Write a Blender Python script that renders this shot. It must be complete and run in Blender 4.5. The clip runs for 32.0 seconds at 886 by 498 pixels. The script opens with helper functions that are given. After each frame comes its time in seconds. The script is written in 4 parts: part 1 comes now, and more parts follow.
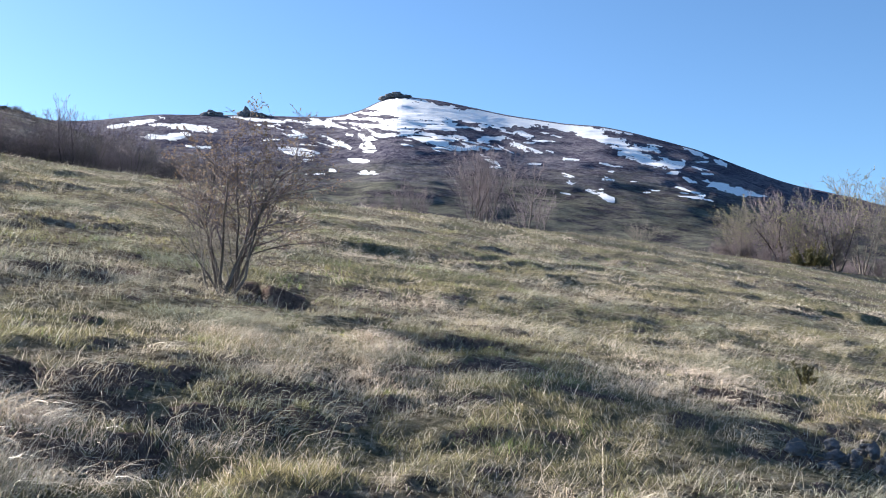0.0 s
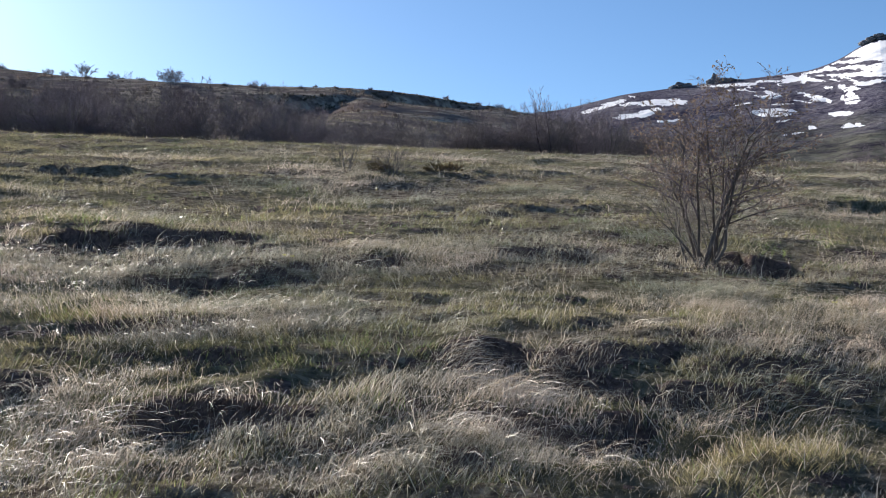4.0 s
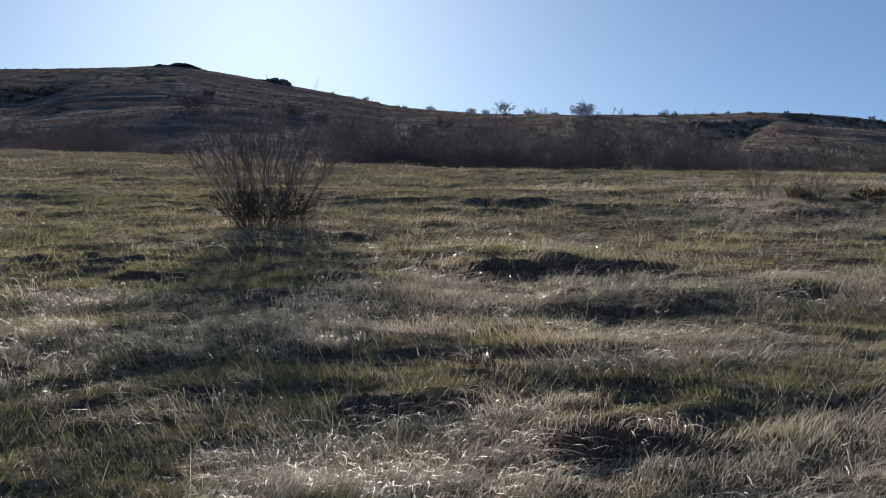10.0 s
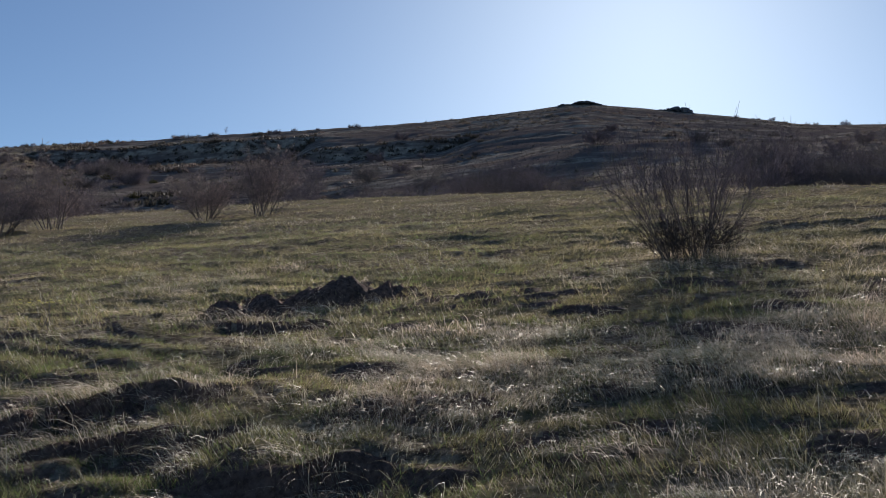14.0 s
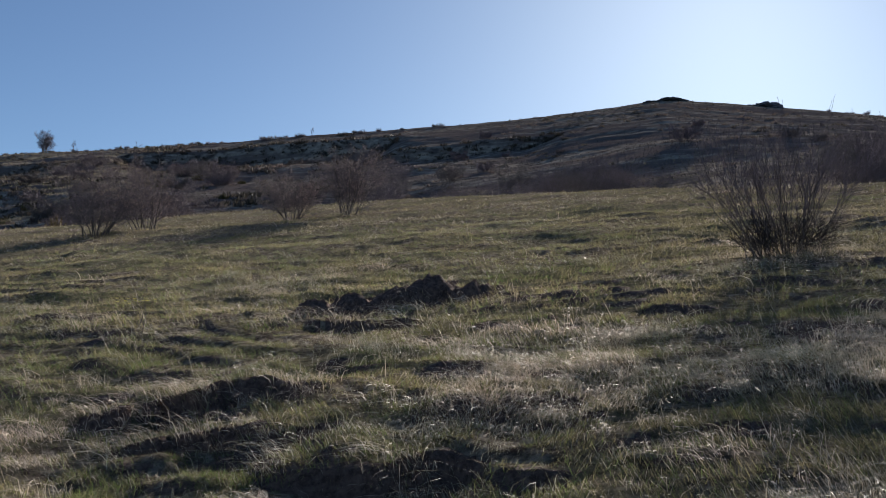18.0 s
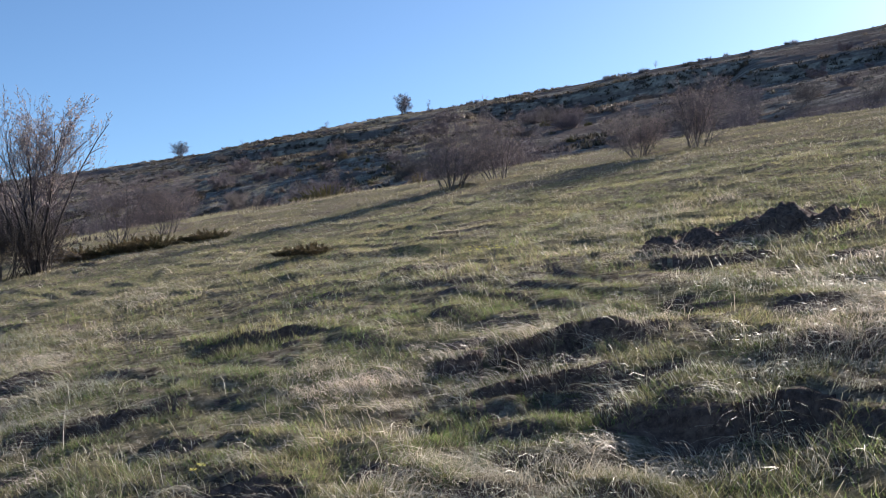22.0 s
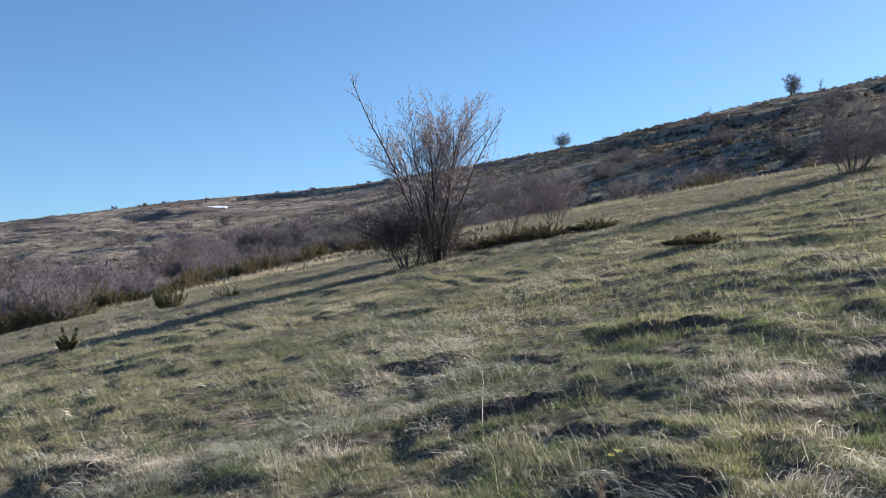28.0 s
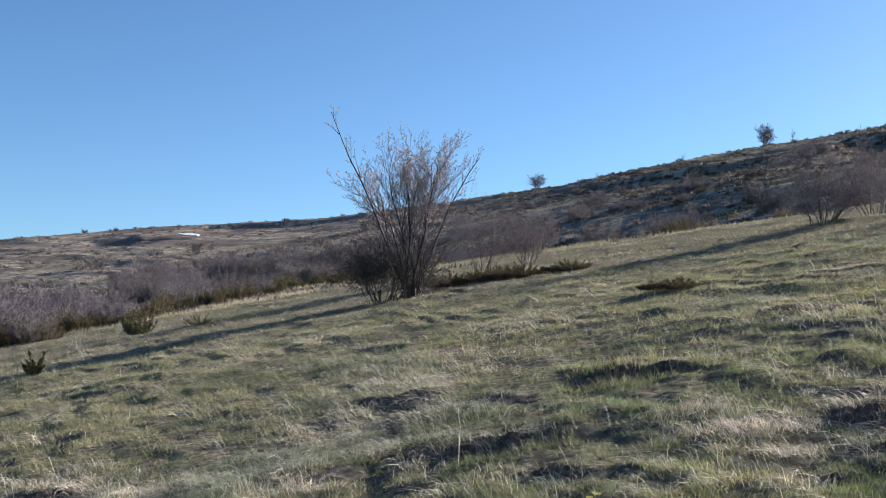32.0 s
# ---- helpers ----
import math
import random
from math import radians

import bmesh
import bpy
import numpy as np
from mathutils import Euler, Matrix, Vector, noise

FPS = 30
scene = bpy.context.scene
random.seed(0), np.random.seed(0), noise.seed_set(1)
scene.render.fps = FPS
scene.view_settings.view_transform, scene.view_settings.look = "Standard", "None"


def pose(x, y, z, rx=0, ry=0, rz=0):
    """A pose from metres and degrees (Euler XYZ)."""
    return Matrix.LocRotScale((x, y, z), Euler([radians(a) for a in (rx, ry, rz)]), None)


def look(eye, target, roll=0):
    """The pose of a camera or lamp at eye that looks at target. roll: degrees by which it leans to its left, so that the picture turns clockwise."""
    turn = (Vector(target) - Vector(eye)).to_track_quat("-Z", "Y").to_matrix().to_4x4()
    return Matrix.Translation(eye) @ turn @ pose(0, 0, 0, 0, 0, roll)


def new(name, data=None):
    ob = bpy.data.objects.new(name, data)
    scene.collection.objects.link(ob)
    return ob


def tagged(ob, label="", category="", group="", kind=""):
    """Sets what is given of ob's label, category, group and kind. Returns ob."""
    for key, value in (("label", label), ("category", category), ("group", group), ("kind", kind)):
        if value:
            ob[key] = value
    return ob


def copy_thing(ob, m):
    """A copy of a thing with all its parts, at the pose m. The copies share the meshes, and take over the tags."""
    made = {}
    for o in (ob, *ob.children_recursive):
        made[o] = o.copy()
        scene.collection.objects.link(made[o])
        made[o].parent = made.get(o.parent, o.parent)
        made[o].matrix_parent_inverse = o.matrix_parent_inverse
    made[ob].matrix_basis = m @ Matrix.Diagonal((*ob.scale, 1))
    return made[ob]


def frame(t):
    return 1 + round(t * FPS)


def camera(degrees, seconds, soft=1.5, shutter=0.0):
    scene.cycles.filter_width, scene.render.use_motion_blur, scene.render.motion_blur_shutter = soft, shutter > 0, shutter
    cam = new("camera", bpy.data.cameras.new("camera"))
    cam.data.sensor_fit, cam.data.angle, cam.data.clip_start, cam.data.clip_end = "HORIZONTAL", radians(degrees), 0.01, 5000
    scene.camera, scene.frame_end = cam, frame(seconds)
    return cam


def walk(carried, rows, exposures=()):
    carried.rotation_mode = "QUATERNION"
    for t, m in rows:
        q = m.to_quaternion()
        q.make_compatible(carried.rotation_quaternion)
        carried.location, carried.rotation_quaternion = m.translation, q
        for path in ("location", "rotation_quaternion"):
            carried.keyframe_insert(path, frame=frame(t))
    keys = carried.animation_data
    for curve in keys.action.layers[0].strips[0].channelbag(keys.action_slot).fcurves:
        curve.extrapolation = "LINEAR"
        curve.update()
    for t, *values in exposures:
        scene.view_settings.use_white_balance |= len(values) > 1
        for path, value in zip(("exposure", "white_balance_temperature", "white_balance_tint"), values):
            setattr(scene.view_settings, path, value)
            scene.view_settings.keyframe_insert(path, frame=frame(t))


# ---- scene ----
# ---- camera ----
cam = camera(46.0, 32.0, soft=1.0)
walk(cam, [
    (0.0, pose(0.089, -0.150, -0.021, 94.486, -1.495, -69.871)),
    (0.5, pose(0.101, -0.142, -0.020, 94.476, -1.548, -69.498)),
    (1.0, pose(0.112, -0.130, -0.024, 94.462, -1.529, -67.658)),
    (1.5, pose(0.126, -0.126, -0.029, 94.192, -0.478, -65.190)),
    (2.0, pose(0.168, -0.107, -0.022, 93.221, 0.103, -61.414)),
    (2.5, pose(0.195, -0.105, -0.021, 93.327, 0.571, -54.560)),
    (3.0, pose(0.235, -0.097, -0.016, 93.223, 0.899, -49.132)),
    (3.5, pose(0.244, -0.096, -0.012, 93.003, 1.390, -45.949)),
    (5.5, pose(0.254, -0.085, -0.006, 94.242, 0.358, -37.206)),
    (6.0, pose(0.241, -0.084, -0.009, 94.796, 0.270, -33.491)),
    (6.5, pose(0.229, -0.080, -0.009, 94.881, 0.476, -29.324)),
    (7.0, pose(0.223, -0.080, -0.013, 94.824, -0.087, -29.262)),
    (7.5, pose(0.227, -0.080, -0.014, 94.692, 0.060, -29.896)),
    (8.0, pose(0.237, -0.074, -0.014, 94.687, 0.347, -29.643)),
    (8.5, pose(0.240, -0.062, -0.016, 94.646, 0.357, -29.815)),
    (9.0, pose(0.228, -0.070, -0.014, 94.697, 0.250, -29.924)),
    (9.5, pose(0.217, -0.067, -0.015, 94.618, -0.216, -26.181)),
    (10.0, pose(0.183, -0.066, -0.005, 94.831, -0.396, -21.624)),
    (10.5, pose(0.087, -0.021, 0.004, 96.332, 0.393, -19.292)),
    (11.0, pose(0.015, -0.005, -0.000, 96.515, 0.136, -13.528)),
    (11.5, pose(-0.015, 0.004, 0.007, 96.582, 0.377, -9.133)),
    (12.0, pose(-0.036, 0.026, -0.000, 96.664, 0.194, -5.412)),
    (12.5, pose(-0.041, 0.027, 0.004, 96.679, -0.300, -1.406)),
    (13.0, pose(-0.051, 0.029, 0.008, 96.535, -0.288, -0.033)),
    (13.5, pose(-0.057, 0.029, 0.007, 96.459, -0.298, 0.370)),
    (14.0, pose(-0.059, 0.038, 0.002, 96.413, -0.290, 0.457)),
    (14.5, pose(-0.064, 0.043, 0.006, 96.428, -0.345, 0.337)),
    (15.0, pose(-0.066, 0.041, 0.008, 96.435, -0.621, 1.414)),
    (15.5, pose(-0.066, 0.041, 0.007, 96.462, -0.812, 2.572)),
    (17.5, pose(-0.083, 0.036, 0.005, 96.335, -0.523, 4.145)),
    (18.0, pose(-0.090, 0.046, 0.004, 96.306, -0.647, 5.046)),
    (18.5, pose(-0.106, 0.049, 0.004, 96.286, -0.526, 5.040)),
    (19.0, pose(-0.111, 0.056, -0.006, 96.066, -0.700, 4.569)),
    (19.5, pose(-0.093, 0.079, -0.004, 94.652, -0.752, 4.297)),
    (20.0, pose(-0.061, 0.090, -0.006, 94.168, -0.485, 4.324)),
    (20.5, pose(-0.036, 0.099, -0.007, 94.116, -0.016, 4.999)),
    (21.0, pose(0.000, 0.097, -0.006, 94.093, 0.571, 12.615)),
    (21.5, pose(0.013, 0.135, -0.001, 93.727, 1.112, 18.468)),
    (22.0, pose(0.002, 0.176, 0.014, 93.172, 1.799, 24.558)),
    (22.5, pose(-0.043, 0.164, 0.014, 92.972, 1.964, 26.927)),
    (23.0, pose(-0.088, 0.128, 0.013, 92.976, 1.872, 29.904)),
    (23.5, pose(-0.116, 0.122, 0.006, 92.877, 1.369, 33.258)),
    (24.0, pose(-0.124, 0.108, 0.015, 92.785, 1.267, 35.094)),
    (24.5, pose(-0.126, 0.091, 0.018, 92.728, 1.209, 37.206)),
    (25.0, pose(-0.129, 0.077, 0.020, 92.595, 0.949, 39.347)),
    (25.5, pose(-0.120, 0.052, 0.021, 93.555, 0.921, 41.201)),
    (26.0, pose(-0.146, 0.061, 0.019, 93.347, 0.883, 43.539)),
    (26.5, pose(-0.161, 0.053, 0.020, 93.222, 0.794, 45.178)),
    (28.5, pose(-0.152, 0.027, 0.021, 92.957, 0.586, 45.050)),
    (29.0, pose(-0.159, 0.007, 0.022, 92.982, 0.332, 44.802)),
    (29.5, pose(-0.173, 0.001, 0.021, 93.269, 0.235, 44.575)),
    (30.0, pose(-0.173, -0.007, 0.023, 94.087, 0.044, 44.280)),
    (30.5, pose(-0.174, -0.017, 0.023, 94.034, -0.084, 44.060)),
    (31.0, pose(-0.179, -0.036, 0.022, 94.035, -0.531, 43.815)),
    (31.5, pose(-0.191, -0.040, 0.024, 94.306, -0.994, 43.593)),
    (32.0, pose(-0.192, -0.042, 0.024, 95.022, -1.276, 43.479)),
], exposures=[(0.0, 1.92, 6500, 11), (3.0, 1.52, 6500, 12), (6.0, 0.95, 6700, 14), (8.0, 0.82, 6900, 15), (10.0, 0.8, 6900, 15), (11.0, 0.55, 6800, 15), (12.0, 0.65, 6900, 16), (13.0, 0.7, 6900, 16), (19.0, 0.7, 6900, 16), (20.0, 0.9, 6900, 16), (21.0, 1.1, 6900, 15), (22.0, 1.48, 6700, 14), (23.0, 1.62, 6600, 13), (24.5, 1.64, 6550, 12), (26.0, 1.58, 6450, 10), (32.0, 1.54, 6400, 10)])

# ---- light ----
SUN_AZ, SUN_EL = 11.4, 21.0
world = bpy.data.worlds.new("sky")
scene.world = world
world.use_nodes = True
wn = world.node_tree.nodes
sky = wn.new("ShaderNodeTexSky")
sky.sky_type, sky.sun_disc = "NISHITA", False
sky.sun_elevation, sky.sun_rotation = radians(SUN_EL), radians(SUN_AZ)
sky.altitude, sky.air_density, sky.dust_density, sky.ozone_density = 1500, 0.95, 1.12, 2.2
wn["Background"].inputs["Strength"].default_value = 0.049
tint = wn.new("ShaderNodeMix")
tint.data_type, tint.blend_type = "RGBA", "MULTIPLY"
tint.inputs["Factor"].default_value = 1.0
tint.inputs[7].default_value = (0.765, 1.0, 1.17, 1)
world.node_tree.links.new(sky.outputs["Color"], tint.inputs[6])
world.node_tree.links.new(tint.outputs[2], wn["Background"].inputs["Color"])
sun = new("sun", bpy.data.lights.new("sun", "SUN"))
sun.data.energy, sun.data.angle, sun.data.color = 5.0, radians(0.53), (1.0, 0.945, 0.87)
sa, se = radians(SUN_AZ), radians(SUN_EL)
sun_way = Vector((math.sin(sa) * math.cos(se), math.cos(sa) * math.cos(se), math.sin(se)))
sun.matrix_world = look(sun_way * 60, (0, 0, 0))


# ---- materials ----
def material(name, rough=0.9, spec=0.2):
    m = bpy.data.materials.new(name)
    m.use_nodes = True
    b = m.node_tree.nodes["Principled BSDF"]
    b.inputs["Roughness"].default_value = rough
    b.inputs["Specular IOR Level"].default_value = spec
    return m, m.node_tree, b


def tex(nt, scale, detail=4.0, rough=0.6, stretch=None, space="Object", distort=0.0):
    co = nt.nodes.new("ShaderNodeTexCoord")
    src = co.outputs[space]
    if stretch:
        mp = nt.nodes.new("ShaderNodeMapping")
        mp.inputs["Scale"].default_value = stretch
        nt.links.new(src, mp.inputs["Vector"])
        src = mp.outputs["Vector"]
    n = nt.nodes.new("ShaderNodeTexNoise")
    n.inputs["Scale"].default_value = scale
    n.inputs["Detail"].default_value = detail
    n.inputs["Roughness"].default_value = rough
    n.inputs["Distortion"].default_value = distort
    nt.links.new(src, n.inputs["Vector"])
    return n.outputs["Fac"]


def ramp(nt, fac, stops):
    r = nt.nodes.new("ShaderNodeValToRGB")
    while len(r.color_ramp.elements) < len(stops):
        r.color_ramp.elements.new(0.5)
    for e, (p, c) in zip(r.color_ramp.elements, stops):
        e.position, e.color = p, (*c, 1)
    nt.links.new(fac, r.inputs["Fac"])
    return r.outputs["Color"]


def mix(nt, fac, a, b, kind="MIX"):
    m = nt.nodes.new("ShaderNodeMix")
    m.data_type, m.blend_type = "RGBA", kind
    if isinstance(fac, float):
        m.inputs["Factor"].default_value = fac
    else:
        nt.links.new(fac, m.inputs["Factor"])
    for i, v in ((6, a), (7, b)):
        if isinstance(v, tuple):
            m.inputs[i].default_value = (*v, 1)
        else:
            nt.links.new(v, m.inputs[i])
    return m.outputs[2]


def bump(nt, bsdf, fac, strength, distance):
    b = nt.nodes.new("ShaderNodeBump")
    b.inputs["Strength"].default_value, b.inputs["Distance"].default_value = strength, distance
    nt.links.new(fac, b.inputs["Height"])
    nt.links.new(b.outputs["Normal"], bsdf.inputs["Normal"])


def ground_material(name, stops, patch, scales, bump_size, amount, stretch=None):
    """Soil and turf: a fine and a coarse variation of colour, with a relief of its own."""
    m, nt, b = material(name, 1.0, 0.0)
    fine = ramp(nt, tex(nt, scales[0], 6, 0.7), stops)
    coarse = ramp(nt, tex(nt, scales[1], 6 if stretch else 4, 0.6, stretch, distort=0.4), [(0.46, (0, 0, 0)), (0.54, (1, 1, 1))] if stretch else [(0.42, (0, 0, 0)), (0.6, (1, 1, 1))])
    colour = mix(nt, coarse, fine, patch, "MIX")
    half = mix(nt, 0.85 if stretch else 0.55, fine, colour)
    nt.links.new(half, b.inputs["Base Color"])
    bump(nt, b, tex(nt, scales[2], 8, 0.75), amount, bump_size)
    return m


def blade_material(name, low, high, through_light, gloss, scale=0.5):
    """Thin leaves that let light through; the colour varies from clump to clump and from blade to blade."""
    m, nt, b = material(name, 0.6, gloss)
    geo = nt.nodes.new("ShaderNodeNewGeometry")
    per = ramp(nt, geo.outputs["Random Per Island"], [(0.0, low), (1.0, high)])
    patch = ramp(nt, tex(nt, scale, 3, 0.6), [(0.33, (0.5, 0.58, 0.5)), (0.67, (1.25, 1.17, 1.1))])
    colour = mix(nt, 1.0, per, patch, "MULTIPLY")
    nt.links.new(colour, b.inputs["Base Color"])
    tr = nt.nodes.new("ShaderNodeBsdfTranslucent")
    nt.links.new(colour, tr.inputs["Color"])
    sh = nt.nodes.new("ShaderNodeMixShader")
    sh.inputs[0].default_value = through_light
    nt.links.new(b.outputs[0], sh.inputs[1])
    nt.links.new(tr.outputs[0], sh.inputs[2])
    nt.links.new(sh.outputs[0], nt.nodes["Material Output"].inputs["Surface"])
    return m


def wood_material(name, dark, light, scale=14):
    m, nt, b = material(name, 0.8, 0.3)
    nt.links.new(ramp(nt, tex(nt, scale, 5, 0.7, (1, 1, 0.25)), [(0.3, dark), (0.7, light)]), b.inputs["Base Color"])
    bump(nt, b, tex(nt, scale * 4, 4, 0.7, (1, 1, 0.2)), 0.4, 0.004)
    return m


MEADOW = ground_material("meadow_turf", [(0.38, (0.085, 0.066, 0.056)), (0.46, (0.175, 0.145, 0.115)), (0.54, (0.27, 0.23, 0.18)), (0.63, (0.42, 0.365, 0.29))],
                         (0.17, 0.175, 0.095), (9.0, 0.45, 22.0), 0.09, 1.0)
HILL = ground_material("hill_turf", [(0.37, (0.09, 0.076, 0.07)), (0.46, (0.195, 0.168, 0.142)), (0.54, (0.285, 0.248, 0.20)), (0.66, (0.42, 0.368, 0.30))],
                       (0.14, 0.113, 0.105), (0.6, 0.22, 1.4), 0.3, 0.35, (0.2, 0.2, 2.2))
HEATHER_LOW, HEATHER_HIGH = (0.09, 0.076, 0.073), (0.205, 0.175, 0.165)
# far heath: its colours are shifted to blue-violet to stand in for distance haze
HAZY_HEATH, nt_, b_ = material("haze_blue_mountain_heath", 1.0, 0.0)
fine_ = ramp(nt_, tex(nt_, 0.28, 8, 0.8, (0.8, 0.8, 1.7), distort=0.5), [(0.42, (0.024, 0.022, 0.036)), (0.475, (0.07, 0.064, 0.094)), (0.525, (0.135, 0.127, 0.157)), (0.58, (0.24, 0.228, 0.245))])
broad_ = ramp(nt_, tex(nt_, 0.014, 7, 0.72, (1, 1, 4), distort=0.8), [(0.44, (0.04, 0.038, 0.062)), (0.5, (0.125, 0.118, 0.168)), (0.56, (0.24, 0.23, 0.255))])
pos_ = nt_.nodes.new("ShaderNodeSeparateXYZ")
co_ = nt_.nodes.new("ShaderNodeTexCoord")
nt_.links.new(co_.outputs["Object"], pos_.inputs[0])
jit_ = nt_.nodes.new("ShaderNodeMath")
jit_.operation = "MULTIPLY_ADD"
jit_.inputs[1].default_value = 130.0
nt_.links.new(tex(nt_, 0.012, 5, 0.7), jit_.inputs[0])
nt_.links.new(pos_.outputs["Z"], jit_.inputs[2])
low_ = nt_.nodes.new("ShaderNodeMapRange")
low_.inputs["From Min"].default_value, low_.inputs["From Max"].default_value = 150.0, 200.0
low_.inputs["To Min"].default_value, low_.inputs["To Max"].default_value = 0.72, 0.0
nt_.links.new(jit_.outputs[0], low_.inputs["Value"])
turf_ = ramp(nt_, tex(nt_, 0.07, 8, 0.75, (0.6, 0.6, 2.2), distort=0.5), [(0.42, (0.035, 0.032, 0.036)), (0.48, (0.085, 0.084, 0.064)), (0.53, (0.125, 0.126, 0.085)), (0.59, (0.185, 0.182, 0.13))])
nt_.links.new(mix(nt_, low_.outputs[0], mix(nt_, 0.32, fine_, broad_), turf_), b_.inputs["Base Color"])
bump(nt_, b_, tex(nt_, 0.12, 9, 0.75), 0.8, 6.0)
SOIL, nt_, b_ = material("dark_soil", 0.97, 0.05)
nt_.links.new(ramp(nt_, tex(nt_, 18, 6, 0.7), [(0.35, (0.085, 0.058, 0.05)), (0.65, (0.22, 0.16, 0.135))]), b_.inputs["Base Color"])
bump(nt_, b_, tex(nt_, 40, 6, 0.8), 1.0, 0.03)
SNOW, nt_, b_ = material("old_snow", 0.6, 0.3)
nt_.links.new(ramp(nt_, tex(nt_, 0.12, 5, 0.6), [(0.3, (0.74, 0.75, 0.77)), (0.6, (0.86, 0.86, 0.86))]), b_.inputs["Base Color"])
bump(nt_, b_, tex(nt_, 0.3, 5, 0.6), 0.4, 0.6)
ROCK, nt_, b_ = material("grey_rock", 0.9, 0.2)
nt_.links.new(ramp(nt_, tex(nt_, 1.2, 8, 0.75), [(0.3, (0.07, 0.072, 0.082)), (0.55, (0.165, 0.165, 0.178)), (0.75, (0.32, 0.32, 0.33))]), b_.inputs["Base Color"])
bump(nt_, b_, tex(nt_, 6, 8, 0.8), 1.0, 0.05)
FRESH = blade_material("fresh_grass", (0.12, 0.175, 0.058), (0.265, 0.34, 0.13), 0.42, 0.3)
GRASS = blade_material("green_grass", (0.155, 0.145, 0.078), (0.35, 0.318, 0.19), 0.4, 0.3)
STRAW = blade_material("dry_grass", (0.42, 0.365, 0.305), (0.82, 0.745, 0.655), 0.2, 0.24)
STRAW.node_tree.nodes["Principled BSDF"].inputs["Roughness"].default_value = 0.55
BUD_TAN = blade_material("dry_leaf", (0.15, 0.108, 0.088), (0.33, 0.245, 0.19), 0.3, 0.2)
BUD_PINK = blade_material("pale_bud", (0.30, 0.235, 0.225), (0.52, 0.43, 0.405), 0.3, 0.2)
BUD_GREEN = blade_material("spring_leaf", (0.24, 0.25, 0.10), (0.41, 0.42, 0.19), 0.4, 0.2)
NEEDLE = blade_material("juniper_needle", (0.085, 0.08, 0.038), (0.21, 0.182, 0.092), 0.2, 0.3)
NEEDLE_BROWN = blade_material("brown_needle", (0.11, 0.088, 0.05), (0.235, 0.182, 0.11), 0.2, 0.2)
HEATHER = blade_material("brown_heather", HEATHER_LOW, HEATHER_HIGH, 0.25, 0.02, 0.05)
HEATH_DARK = blade_material("dark_heath_shrub", (0.06, 0.052, 0.047), (0.14, 0.122, 0.107), 0.08, 0.05, 0.05)
HILL_GRASS = blade_material("hill_dry_grass", (0.22, 0.20, 0.14), (0.42, 0.38, 0.285), 0.4, 0.05, 0.05)
PETAL = blade_material("yellow_petal", (0.62, 0.56, 0.12), (0.78, 0.72, 0.24), 0.4, 0.2)
BARK = wood_material("grey_bark", (0.06, 0.052, 0.048), (0.18, 0.158, 0.142))
DARK_BARK = wood_material("dark_bark", (0.03, 0.024, 0.024), (0.095, 0.08, 0.076))
TWIG = wood_material("brown_twig", (0.085, 0.072, 0.07), (0.195, 0.167, 0.16))
TWIG_PALE = wood_material("pale_twig", (0.13, 0.115, 0.10), (0.27, 0.24, 0.215))
TWIG_RED = wood_material("purple_twig", (0.10, 0.082, 0.094), (0.225, 0.188, 0.205))


# ---- relief ----
def lattice(ix, iy, seed):
    h = (ix.astype(np.int64) * 374761393 + iy.astype(np.int64) * 668265263 + seed * 1442695041) & 0x7FFFFFFF
    h = ((h ^ (h >> 13)) * 1274126177) & 0x7FFFFFFF
    h = ((h ^ (h >> 16)) * 2246822519) & 0x7FFFFFFF
    return ((h ^ (h >> 15)) & 0xFFFFFF) / float(0xFFFFFF)


def vnoise(x, y, seed=0):
    """Smooth noise from -1 to 1, one cell a unit."""
    ix, iy = np.floor(x), np.floor(y)
    fx, fy = x - ix, y - iy
    fx, fy = fx * fx * fx * (fx * (fx * 6 - 15) + 10), fy * fy * fy * (fy * (fy * 6 - 15) + 10)
    a, b = lattice(ix, iy, seed), lattice(ix + 1, iy, seed)
    c, d = lattice(ix, iy + 1, seed), lattice(ix + 1, iy + 1, seed)
    return 2 * ((a + (b - a) * fx) * (1 - fy) + (c + (d - c) * fx) * fy) - 1


def fbm(x, y, octaves, seed=0, gain=0.5):
    total, amp = 0, 1.0
    for o in range(octaves):
        total = total + amp * vnoise(x, y, seed + o * 17)
        x, y, amp = x * 1.97 + 13.1, y * 2.03 - 7.7, amp * gain
    return total


def step01(v):
    v = np.clip(v, 0, 1)
    return v * v * (3 - 2 * v)


def table(*pairs):
    """A smooth function of the bearing, in degrees from the y axis to the x axis."""
    fine = np.arange(-180, 180.1, 0.25)
    v = np.interp(fine, [p[0] for p in pairs], [p[1] for p in pairs])
    k = np.array([1, 2, 3, 2, 1]) / 9.0
    v = np.convolve(np.pad(v, 2, mode="edge"), k, "valid")
    return lambda az: np.interp(az, fine, v)


# the brow of the meadow: how far off it lies
BROW = table((-180, 60), (-90, 64), (-66, 60), (-55, 78), (-45, 75), (-33, 60), (-24, 54), (-12, 55), (0, 46), (8, 38), (13, 33),
             (24, 28), (35, 27), (45, 27), (55, 29), (64, 31), (73, 37), (85, 50), (93, 64), (110, 60), (180, 60))
